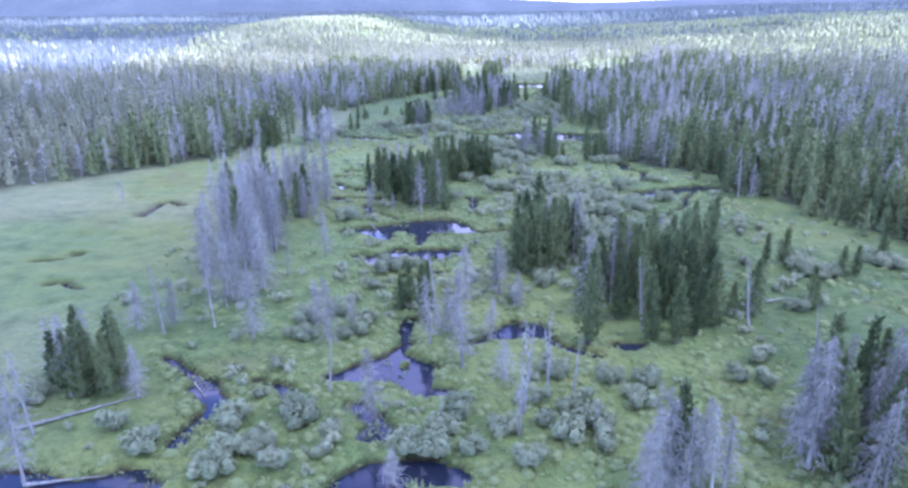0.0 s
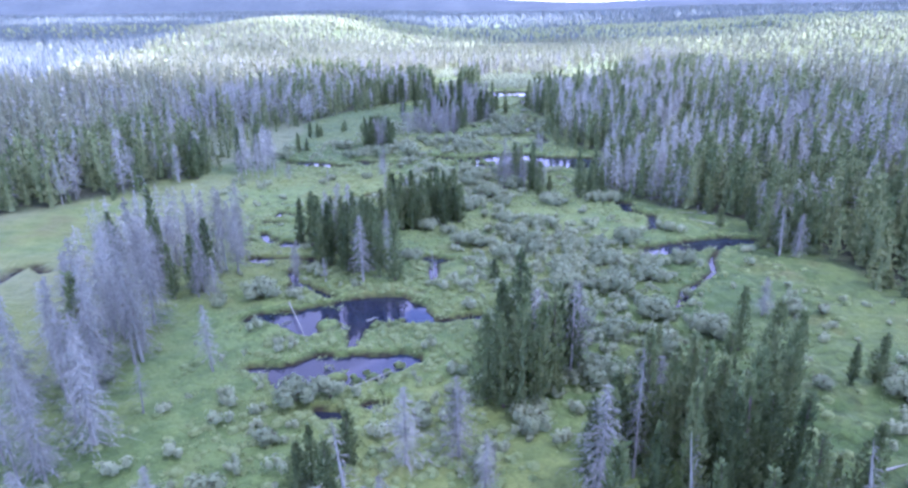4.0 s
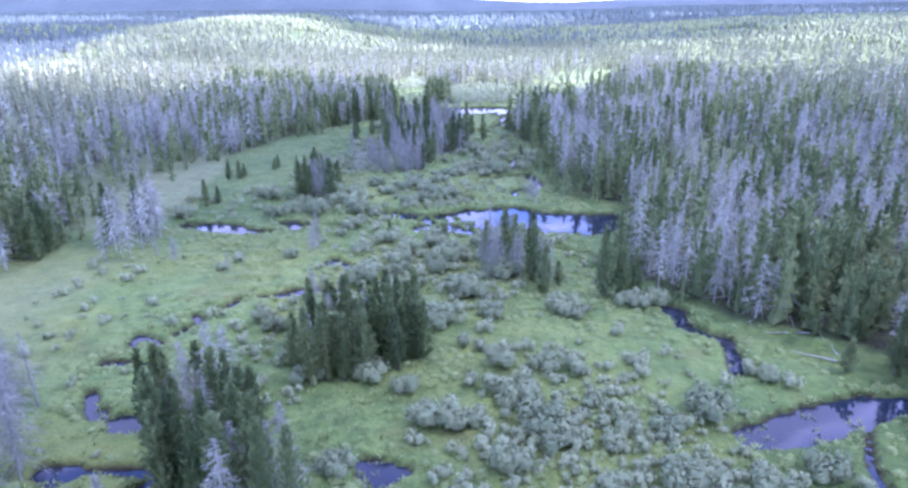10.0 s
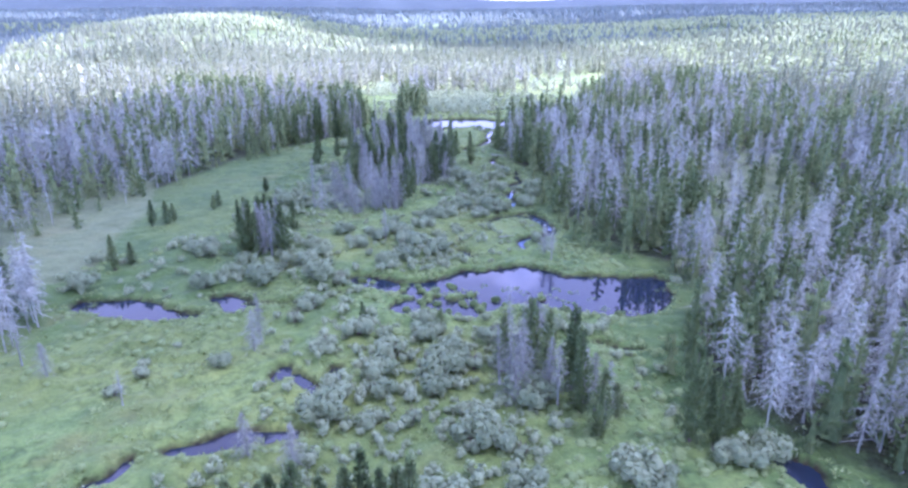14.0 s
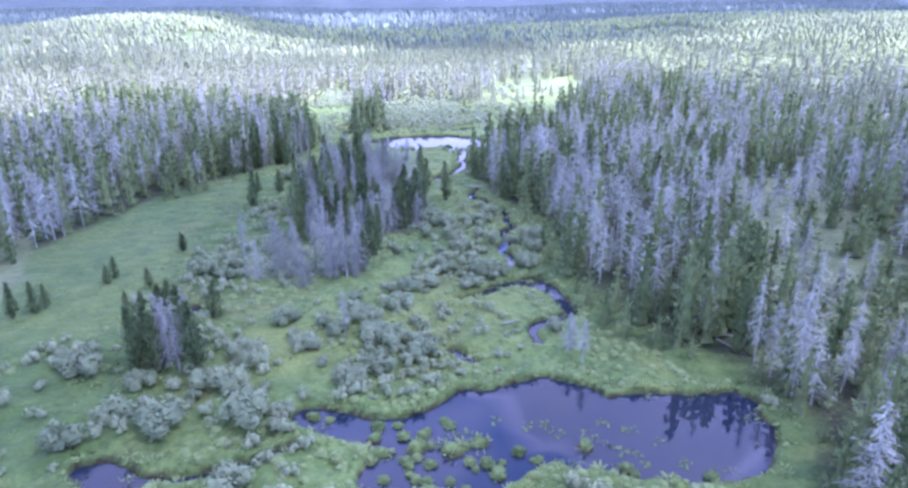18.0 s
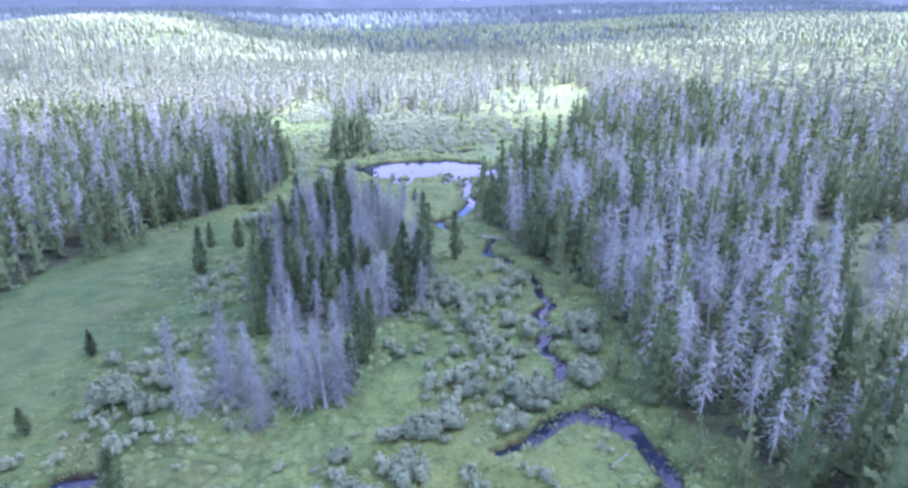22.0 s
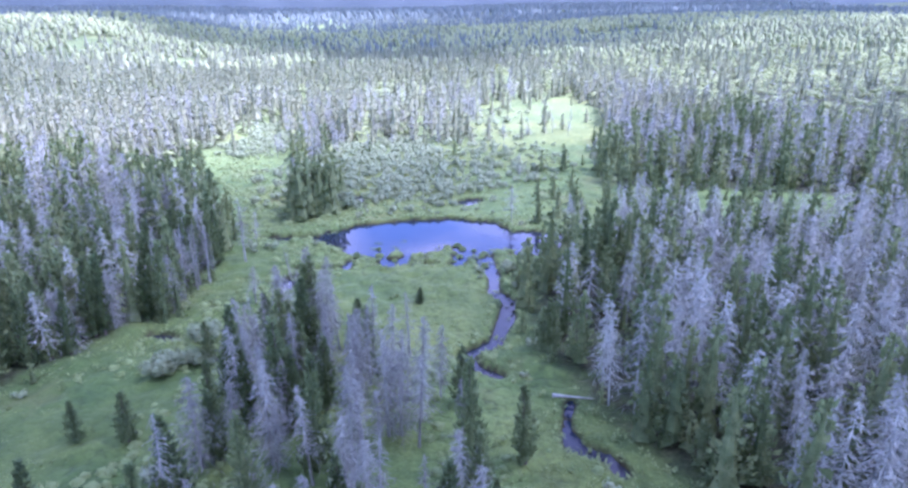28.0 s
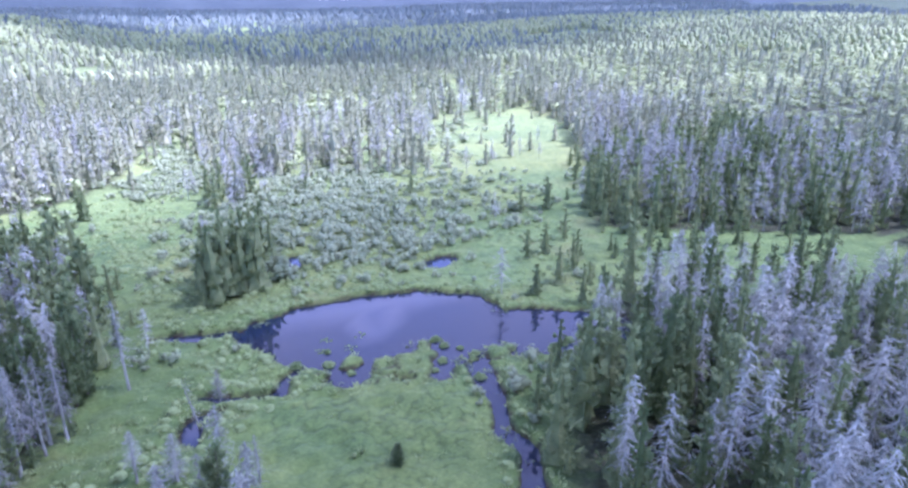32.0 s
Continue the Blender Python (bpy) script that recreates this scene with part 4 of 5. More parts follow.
singles("dead", (-38.2, 42.4, 10.4), (-34.7, 54.5, 5.8), (-41.9, 68.5, 6.4), (-38.3, 67.6, 8.9), (-38.2, 70.1, 6.5), (-25.1, 93.4, 7.9), (-71.2, 119.5, 5.3), (-10.9, 52.1, 8.0), (-2.9, 60.9, 11.2), (-6.7, 65.8, 8.5), (1.3, 58.7, 4.6), (12.3, 93.0, 10.7))
singles("snag", (-15.9, 56.1, 5.2), (3.0, 52.5, 9.7), (5.9, 60.8, 5.4), (8.1, 56.5, 6.5), (9.4, 50.0, 3.7), (-4.3, 50.7, 3.6), (-4.5, 310.8, 6.0), (-3.4, 119.2, 5.0))
singles("live", (29.0, 74.2, 4.3), (31.4, 74.2, 7.4), (39.3, 90.6, 4.6), (41.9, 91.1, 5.3), (39.5, 75.7, 3.9), (47.8, 86.4, 4.4), (49.7, 86.4, 4.4), (55.8, 91.2, 5.3), (31.2, 98.2, 7.6), (10.8, 66.2, 11.1), (-8.1, 78.2, 5.3), (0.6, 82.1, 5.0))
singles("dead", (2.5, 49.2, 12.0), (-18.1, 65.5, 8.5), (-16.3, 69.8, 4.5), (-27.2, 66.7, 8.5), (-40.9, 47.8, 8.8), (-41.4, 54.3, 7.9), (25.8, 47.5, 11.0), (-7.8, 43.2, 3.8), (-3.3, 78.4, 7.6), (1.1, 79.4, 7.8), (3.2, 75.3, 5.3), (-20.9, 70.6, 5.8), (-28.8, 85.6, 5.6), (0.0, 68.1, 5.6), (25.6, 79.6, 5.2), (-3.7, 67.8, 7.6), (-5.0, 68.8, 6.0), (-30.5, 80.5, 11.0), (-33.0, 69.5, 9.0))
singles("snag", (5.5, 55.6, 9.4), (-6.2, 70.2, 9.8), (17.5, 70.0, 9.0), (33.0, 60.5, 8.0), (29.8, 70.5, 8.5))
singles("live", (-7.8, 71.5, 7.5), (-11.4, 74.7, 5.0), (20.6, 66.5, 9.0), (18.2, 67.8, 8.7), (30.2, 88.7, 10.0), (30.2, 46.9, 4.5), (40.7, 79.1, 4.2), (-10.1, 75.1, 6.4), (23.0, 68.5, 8.0), (26.0, 71.0, 8.6))
singles("dead", (-33.5, 95.3, 14.0), (-41.3, 114.6, 9.3), (-32.4, 125.4, 7.4), (13.3, 94.4, 9.8), (37.2, 106.5, 5.1), (-22.5, 119.0, 6.0), (-57.1, 129.1, 7.5), (-40.4, 137.0, 8.8))
singles("live", (5.4, 93.3, 7.9), (7.5, 97.4, 11.7), (10.5, 93.3, 7.9), (20.8, 93.4, 5.2), (27.7, 161.4, 5.8), (5.2, 117.4, 3.0), (17.8, 163.6, 3.6), (25.4, 161.1, 5.3), (27.5, 161.0, 4.4), (43.6, 139.6, 3.6))
singles("dead", (-33.2, 126.7, 12.1), (-23.4, 120.5, 5.0), (-45.2, 140.7, 8.6), (-18.1, 181.1, 6.2), (-35.2, 122.4, 4.8), (-18.0, 116.7, 3.9), (19.5, 206.2, 4.7), (-18.3, 178.7, 5.0), (-38.2, 174.3, 4.0), (-28.4, 168.4, 3.8), (-14.8, 159.8, 4.5), (-10.7, 158.0, 5.0), (-42.1, 176.9, 5.5))
singles("live", (23.0, 159.3, 9.7), (25.3, 158.7, 6.6), (15.2, 160.7, 7.0), (-6.5, 183.4, 3.0), (2.3, 181.2, 3.0), (-37.5, 233.8, 2.8), (-30.1, 245.2, 2.8), (-45.3, 224.3, 4.7), (-43.3, 225.7, 4.2), (-43.6, 204.4, 5.3), (-42.0, 206.5, 3.6))
singles("dead", (20.0, 203.5, 5.3), (-4.9, 213.3, 5.7), (-10.4, 228.6, 5.8), (-3.6, 231.7, 6.4), (-10.1, 288.2, 6.8), (-33.9, 305.1, 8.3))
singles("live", (-22.3, 265.4, 7.5), (-37.1, 235.6, 3.2), (-31.2, 231.3, 3.1), (-30.5, 246.2, 2.7), (-20.8, 220.9, 5.0), (-42.6, 227.2, 3.3), (13.8, 266.4, 7.6), (-13.2, 290.1, 4.8), (3.0, 283.7, 7.3), (11.2, 299.5, 1.8), (-24.5, 381.8, 5.4), (-23.2, 278.5, 4.2), (-18.8, 277.4, 4.7))
singles("dead", (-18.5, 312.0, 8.2), (-16.8, 312.2, 8.8), (-15.2, 321.9, 5.8), (-11.1, 318.9, 9.7), (-9.7, 325.6, 5.7), (-9.1, 303.9, 5.1), (-6.0, 302.7, 4.5), (0.2, 300.5, 4.5), (44.4, 357.4, 5.3), (32.7, 327.4, 6.7), (-2.7, 314.9, 3.9))
singles("live", (11.2, 298.8, 2.4), (55.4, 358.8, 6.0), (50.2, 358.9, 4.9), (44.9, 339.1, 4.7), (41.3, 337.8, 4.6), (36.9, 325.8, 4.3), (41.5, 328.1, 5.2), (66.2, 400.2, 10.6), (-23.8, 380.7, 6.1), (34.6, 377.0, 4.7), (43.4, 393.7, 4.6), (61.5, 400.1, 3.3))


def scatter(x0, x1, y0, y1, gap, seed):
    """Places on a jittered grid."""
    g = np.random.RandomState(seed)
    x, y = [a.ravel() for a in np.meshgrid(np.arange(x0, x1, gap), np.arange(y0, y1, gap))]
    return x + g.uniform(-0.5, 0.5, x.shape) * gap, y + g.uniform(-0.5, 0.5, x.shape) * gap, g


def dead_share(x, y):
    """Share of dead trees: high in most of the woods, patches of young green."""
    return np.clip(0.44 + 0.22 * step(20, 26, x) * step(46, 36, x) * step(185, 200, y) * step(270, 250, y) + 0.6 * (rough2(x, y, 45, 81, 2) - 0.5) + 1.3 * (rough2(x, y, 13, 82, 2) - 0.5) - 0.3 * step(35, 50, x) * step(190, 150, y), 0.06, 0.94)


fx, fy, g = scatter(-140, 160, 30, 470, 2.6, 3)
axis = np.abs(fx - np.interp(fy, [0, 250], [0, 16]))
seen = (axis < 70 + 0.72 * np.maximum(fy - 10, 0)) & (axis < 105)
dens = cover(fx, fy) * (0.35 + 1.15 * rough2(fx, fy, 9, 83, 2))
keep = seen & (g.random_sample(fx.shape) < np.where((fy > 385) & (cover(fx, fy) < 0.2), 0.075, dens)) & (shore_distance(fx, fy)[0] > 0.8)
fx, fy = fx[keep], fy[keep]
forest_dead = g.random_sample(fx.shape) < dead_share(fx, fy) * (1 - 0.4 * step(375, 410, fy))
tall = 6.6 + 4.8 * g.random_sample(fx.shape) + 4.5 * (rough2(fx, fy, 16, 85, 2) - 0.5)
young = (g.random_sample(fx.shape) < 0.30) & ~forest_dead
tall[young] *= 0.5
tall[(fy > 385) & (cover(fx, fy) < 0.2)] *= 0.6
rim = np.abs(wood_depth(fx, fy)) + 0.35 * np.maximum(fy - 260, 0) + 0.3 * np.maximum(150 - fy, 0) * (fx < 0)
order = np.argsort(rim)
dead_left = 300 - sum(p[3] == "dead" for p in PLACES)
live_left = 300 - sum(p[3] == "live" for p in PLACES)
single = np.zeros(fx.shape, bool)
for j in order:
    if forest_dead[j] and dead_left > 0:
        dead_left -= 1
        single[j] = True
    elif not forest_dead[j] and live_left > 0:
        live_left -= 1
        single[j] = True
    if single[j]:
        PLACES.append((fx[j], fy[j], tall[j], "dead" if forest_dead[j] else "live"))

SPARE = set()
for kind in ("live", "dead"):
    ranked = sorted((p for p in PLACES if p[3] == kind), key=lambda p: (p[1] > 325, abs(p[0] - 4)))
    SPARE |= set(ranked[300:])
PLACES = [p for p in PLACES if p not in SPARE]
px, py = np.array([p[0] for p in PLACES]), np.array([p[1] for p in PLACES])
pz = ground_height(px, py)
for (x, y, h, kind), z in zip(PLACES, pz):
    pattern = rng.choice({"dead": DEAD, "live": LIVE, "snag": SNAG}[kind])
    s = h / 10.0
    lean = 3.0 if kind != "snag" else 6.0
    girth = s ** 0.55 * (rng.uniform(0.82, 1.2) if kind == "live" else rng.uniform(0.9, 1.25))
    ob = copy_thing(pattern, pose(x, y, float(max(z, -0.35)), rng.uniform(-lean, lean), rng.uniform(-lean, lean), rng.uniform(0, 360)))
    ob.scale = (girth, girth, s)


# ---- the rest of the woods, joined ----
def planted(name, shapes, x, y, z, high, wide, seed, material, smooth=False):
    """Many plants of a few shapes as one mesh."""
    g = np.random.RandomState(seed)
    vs, fs, ts, at = [], [], [], 0
    which = g.randint(0, len(shapes), len(x))
    turn, tint = g.uniform(0, 2 * np.pi, len(x)), g.random_sample(len(x))
    for k, (v, f) in enumerate(shapes):
        m = np.nonzero(which == k)[0]
        if not len(m):
            continue
        c, s = np.cos(turn[m])[:, None], np.sin(turn[m])[:, None]
        w, h = wide[m][:, None], high[m][:, None]
        lx, ly = g.normal(0, 0.02, (len(m), 1)), g.normal(0, 0.02, (len(m), 1))
        zz = v[None, :, 2] * h
        vs.append(np.stack([(v[None, :, 0] * c - v[None, :, 1] * s) * w + x[m][:, None] + lx * zz,
                            (v[None, :, 0] * s + v[None, :, 1] * c) * w + y[m][:, None] + ly * zz, zz + z[m][:, None]], 2).reshape(-1, 3))
        fs.append((f[None] + (np.arange(len(m)) * len(v))[:, None, None] + at).reshape(-1, 3))
        ts.append(np.repeat(tint[m], len(v)))
        at += len(m) * len(v)
    return new(name, mesh_of(name, np.concatenate(vs), np.concatenate(fs), material, smooth, tint=np.concatenate(ts)))


def light_dead(seed, rings, per, twigs, wide):
    r = random.Random(seed)
    v, f = dead_crown(r, 10.0, r.uniform(2.4, 3.5), rings, per, twigs, wide, r.uniform(0.08, 0.3), 0.1)
    return joined([trunk_shape(r, 10.0, 0.06, 0.012, 3, 1), (v.tolist(), f.tolist())])


def light_live(seed, tufts, wide, tiers=3, sides=6, core=0.72, reach=(1.2, 1.75), long=0.8):
    r = random.Random(seed)
    wide_at = r.uniform(*reach)
    out = skirts(r, 10.0, wide_at * core, tiers, sides)
    if tufts:
        v, f = live_crown(r, 10.0, wide_at, tufts, wide, r.uniform(0.04, 0.12), long)
        out.append((v.tolist(), f.tolist()))
    return joined(out)


rest = ~single
fx, fy, tall, forest_dead = fx[rest], fy[rest], tall[rest], forest_dead[rest]
spare = np.array([(p[0], p[1], p[2]) for p in sorted(SPARE)]).reshape(-1, 3)
fx, fy, tall = np.concatenate([fx, spare[:, 0]]), np.concatenate([fy, spare[:, 1]]), np.concatenate([tall, spare[:, 2]])
forest_dead = np.concatenate([forest_dead, np.array([p[3] == "dead" for p in sorted(SPARE)], bool)])
fz = ground_height(fx, fy)
d, a = forest_dead, ~forest_dead
DEAD_MID = [light_dead(s, 22, 4, 2, 0.07) for s in range(7)]
DEAD_NEAR = [light_dead(20 + s, 28, 4, 5, 0.043) for s in range(7)]
girth = (tall / 10) ** 0.5 * np.random.RandomState(62).uniform(0.85, 1.45, len(fx))
close = (np.abs(fx - 18) < 62) & (fy < 325)
for shapes, m in ((DEAD_NEAR, d & close), (DEAD_MID, d & ~close)):
    ob = planted("dead_forest", shapes, fx[m], fy[m], fz[m], tall[m] / 10, girth[m], 5, DEADWOOD)
    tagged(ob, "dense stands of silver-grey dead conifers with bare twigs", "forest", kind="stuff")
LIVE_NEAR = [light_live(s, 190, 0.21, 5, 6, 0.6) for s in range(7)]
LIVE_MID = [light_live(s, 90, 0.3, 4, 5, 0.65, long=1.0) for s in range(6)]
bulk = (tall / 10) ** 0.5 * np.random.RandomState(61).uniform(1.0, 1.5, len(fx))
# past 388 m conifers take the paler needle copy, sunlight in its colour
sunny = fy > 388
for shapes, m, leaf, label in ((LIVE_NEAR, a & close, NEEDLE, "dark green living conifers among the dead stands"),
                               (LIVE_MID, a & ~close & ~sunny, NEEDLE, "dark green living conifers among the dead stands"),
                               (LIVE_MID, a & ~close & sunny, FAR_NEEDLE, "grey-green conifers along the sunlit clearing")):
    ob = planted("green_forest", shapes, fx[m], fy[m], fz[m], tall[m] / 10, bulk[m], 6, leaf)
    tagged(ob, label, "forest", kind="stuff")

# far woods; lone trees stand in the sunlit meadow too
qx, qy, g = scatter(-900, 950, 470, 1300, 6.3, 9)
nx, ny, g3 = scatter(-480, 520, 470, 720, 5.2, 15)
qx, qy = np.concatenate([qx, nx]), np.concatenate([qy, ny])
keep = (np.abs(qx - 20) < 150 + 0.72 * qy) & (g.random_sample(qx.shape) < (0.95 - 0.5 * step(560, 900, qy)) * (0.05 + 1.2 * rough2(qx, qy, 24, 141, 2)) * (1 - 0.6 * step(110, 200, qx) * step(700, 560, qy)) * np.maximum(cover(qx, qy), 0.08))
qx, qy = qx[keep], qy[keep]
ox, oy, g2 = scatter(-560, 590, 30, 470, 4.3, 10)
keep = (np.abs(ox - np.interp(oy, [0, 250], [0, 16])) >= 105) & (np.abs(ox - 10) < 90 + 0.75 * np.maximum(oy, 0)) & (g2.random_sample(ox.shape) < 0.9 * cover(ox, oy) * (1 - 0.7 * step(110, 135, ox) * step(350, 375, oy)))
qx, qy = np.concatenate([qx, ox[keep]]), np.concatenate([qy, oy[keep]])
qz = land(qx, qy)
g = np.random.RandomState(12)
qd = g.random_sample(qx.shape) < dead_share(qx, qy) * (0.85 - 0.6 * step(380, 500, qy))
close = (qy < 580) & (np.abs(qx - 30) < 210)
qt = np.where(close, g.uniform(0.5, 1.0, qx.shape), g.uniform(0.35, 0.9, qx.shape))
DEAD_FAR = [light_dead(40 + s, 8, 3, 0, 0.19) for s in range(4)]
LIVE_FAR = [light_live(40 + s, 0, 0, 4, 5, 1.05, (1.7, 2.4)) for s in range(6)]
LIVE_SOFT = [light_live(50 + s, 50, 0.4, 4, 5, 0.75, (1.4, 2.0), 1.1) for s in range(5)]
ob = planted("far_dead_forest", DEAD_FAR, qx[qd], qy[qd], qz[qd], qt[qd], qt[qd] ** 0.5 * (1.05 + 0.3 * step(600, 1000, qy[qd])), 7, DEADWOOD)
tagged(ob, "distant grey dead conifers on the valley's far side", "forest", kind="stuff")
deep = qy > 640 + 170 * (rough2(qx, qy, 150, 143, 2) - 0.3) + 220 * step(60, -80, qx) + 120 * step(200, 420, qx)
# dark needles on the far west slope stand in for shade
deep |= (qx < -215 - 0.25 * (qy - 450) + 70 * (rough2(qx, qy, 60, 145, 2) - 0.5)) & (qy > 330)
# pale needles hold sunlight, the bluish ones past them hold haze
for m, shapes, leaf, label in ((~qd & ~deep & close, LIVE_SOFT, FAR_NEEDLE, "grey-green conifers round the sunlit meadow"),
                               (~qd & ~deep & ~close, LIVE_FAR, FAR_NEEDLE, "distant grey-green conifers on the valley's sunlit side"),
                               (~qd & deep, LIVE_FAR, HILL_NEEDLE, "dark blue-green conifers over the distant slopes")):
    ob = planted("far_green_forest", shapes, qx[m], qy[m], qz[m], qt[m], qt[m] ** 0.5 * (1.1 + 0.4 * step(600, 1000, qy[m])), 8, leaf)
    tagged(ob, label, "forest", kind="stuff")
# pale green young aspens among the far conifers
ax, ay, g = scatter(-560, 620, 362, 980, 5.3, 23)
keep = (np.abs(ax - 20) < 150 + 0.72 * ay) & (cover(ax, ay) > 0.5) & (g.random_sample(ax.shape) < np.maximum(0.15 + 0.6 * step(0.40, 0.54, rough2(ax, ay, 80, 111, 2)), 0.95 * step(110, 180, ax)) * (1 - 0.85 * step(-200, -250, ax + 0.25 * (ay - 450))))
ax, ay = ax[keep], ay[keep]
at = g.uniform(0.45, 0.8, ax.shape)
beside = (ay < 600) & (np.abs(ax - 90) < 230)
ASPENS = [bush_crown(random.Random(200 + s), 2.4, 8.0, 5, 10, 0.6, False) for s in range(6)]


def round_crown(seed):
    """A leafy crown far off: a few overlapping lumpy mounds over each other."""
    r = random.Random(seed)
    return joined([dome(r, (r.uniform(-1.1, 1.1), r.uniform(-1.1, 1.1), z), r.uniform(1.5, 2.1), r.uniform(3.2, 4.4), 5) for z in (1.8, 4.2)])


for m, shapes, soft in ((beside, ASPENS, False), (~beside, [round_crown(220 + s) for s in range(5)], True)):
    ob = planted("aspen_grove", shapes, ax[m], ay[m], land(ax, ay)[m], at[m], at[m] ** 0.5 * 1.1, 24, ASPEN, soft)
    tagged(ob, "pale green young aspen groves in the sunlit distance", "forest", kind="stuff")
hx, hy, g = scatter(-2600, 2700, 1300, 2700, 19.0, 13)
keep = (np.abs(hx - 40) < 100 + 0.72 * hy) & (g.random_sample(hx.shape) < 0.9)
hx, hy = hx[keep], hy[keep]
ht = g.uniform(0.8, 1.3, hx.shape)
LIVE_HILL = [light_live(60 + s, 0, 0, 2, 5, 1.0, (1.7, 2.4)) for s in range(3)]
# haze is painted into these needles too
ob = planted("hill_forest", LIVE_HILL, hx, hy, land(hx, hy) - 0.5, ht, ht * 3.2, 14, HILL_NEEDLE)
tagged(ob, "dark blue-green forest covering the far hills", "forest", kind="stuff")

# ---- willows ----
WILLOWS = []


def willows(*places):
    WILLOWS.extend(places)


willows((-18.4, 45.3), (-22.6, 46.0), (-20.1, 46.1), (-14.2, 46.2), (-30.1, 46.5), (-1.3, 46.7), (-7.3, 47.2), (-34.0, 48.9), (6.8, 49.3), (1.2, 50.0), (-19.0, 52.5), (2.9, 54.6), (8.5, 54.7), (-22.6, 54.8), (4.3, 58.8), (25.0, 58.8), (11.9, 59.0), (-22.5, 60.3), (-21.3, 67.0), (-16.5, 67.1), (-23.1, 67.4), (-14.8, 68.9), (-22.3, 71.2), (45.1, 85.5), (7.5, 86.2), (46.4, 86.8), (43.3, 86.9), (35.9, 89.9), (44.1, 92.2), (40.6, 104.4), (32.2, 105.4), (27.0, 106.5), (41.7, 106.7), (44.5, 106.7), (41.7, 108.6), (6.5, 108.6), (23.1, 110.9), (30.2, 113.3), (18.1, 113.4), (26.4, 117.3))
willows((16.8, 117.3), (22.4, 118.7), (27.3, 121.7), (32.9, 124.0), (27.5, 124.1), (23.8, 124.2), (-6.9, 125.8), (11.7, 128.2), (16.8, 128.4), (21.8, 129.9), (12.8, 130.3), (18.4, 130.5), (10.0, 130.7), (16.5, 131.4), (2.2, 131.9), (5.1, 132.3), (9.2, 134.3), (10.8, 136.3), (-1.8, 137.2), (8.0, 137.4), (34.4, 138.2), (33.4, 139.8), (-5.5, 140.0), (15.6, 140.7), (12.7, 141.7), (6.3, 145.7), (4.3, 147.0), (-17.9, 151.5), (-20.3, 153.7), (18.0, 153.7), (8.1, 154.2), (19.8, 155.4), (16.9, 155.5), (26.9, 156.7), (24.5, 156.8), (28.7, 157.3), (8.1, 158.1), (3.9, 159.5), (6.3, 159.7), (5.0, 161.4))
willows((-4.8, 163.9), (3.7, 165.0), (-3.6, 168.5), (1.2, 169.1), (-5.1, 169.6), (-30.0, 170.5), (-28.3, 173.5), (0.8, 173.6), (-21.2, 175.3), (-10.6, 178.1), (14.0, 180.5), (0.6, 183.5), (-13.3, 188.6), (-10.6, 198.9), (-25.9, 200.7), (-19.1, 202.5), (-12.7, 203.0), (-16.0, 203.5), (-25.4, 206.0), (-34.9, 206.7), (-7.2, 207.0), (-14.3, 208.6), (-2.1, 209.2), (3.7, 210.1), (-15.7, 210.2), (0.1, 210.5), (-9.1, 211.2), (19.3, 211.2), (-14.5, 211.6), (-34.1, 211.8), (-1.8, 213.2), (-35.6, 213.4), (-32.1, 213.5), (-11.0, 213.8), (-5.8, 214.0), (-7.5, 216.5), (-3.1, 217.4), (-12.1, 218.1), (1.6, 219.6), (-3.5, 222.6))
willows((0.7, 224.3), (3.4, 225.0), (12.1, 225.2), (6.0, 226.3), (14.9, 226.8), (10.8, 228.3), (6.1, 228.3), (13.9, 228.5), (16.1, 228.9), (-10.3, 229.6), (9.4, 230.9), (20.7, 231.0), (-22.1, 233.5), (15.2, 236.9), (23.0, 237.0), (9.0, 238.3), (12.4, 238.8), (2.7, 239.4), (22.8, 239.6), (20.6, 240.8), (-27.1, 243.0), (12.5, 243.1), (7.6, 245.7), (12.0, 251.0), (9.4, 251.6), (16.6, 251.8), (-18.5, 288.5), (-17.0, 289.9), (-14.7, 289.9), (-6.4, 368.5), (-29.9, 380.5))
willows((-17.5, 43.9), (-19.6, 47.7), (-22.7, 43.7), (-17.4, 50.7), (-14.2, 48.6), (-23.1, 50.1), (4.6, 54.6), (7.2, 53.7), (4.9, 50.9), (3.1, 46.0), (9.0, 51.1), (15.3, 58.5), (27.1, 58.3), (24.8, 59.9), (9.6, 47.8), (6.7, 59.9), (13.9, 54.9), (43.4, 88.9), (-14.5, 71.4), (-17.8, 73.7), (37.1, 75.6), (-4.4, 49.0), (-2.5, 52.5), (-5.2, 46.5))
bx, by, g = scatter(-50, 75, 36, 450, 1.7, 17)
patch = rough2(bx, by, 17, 91, 3)
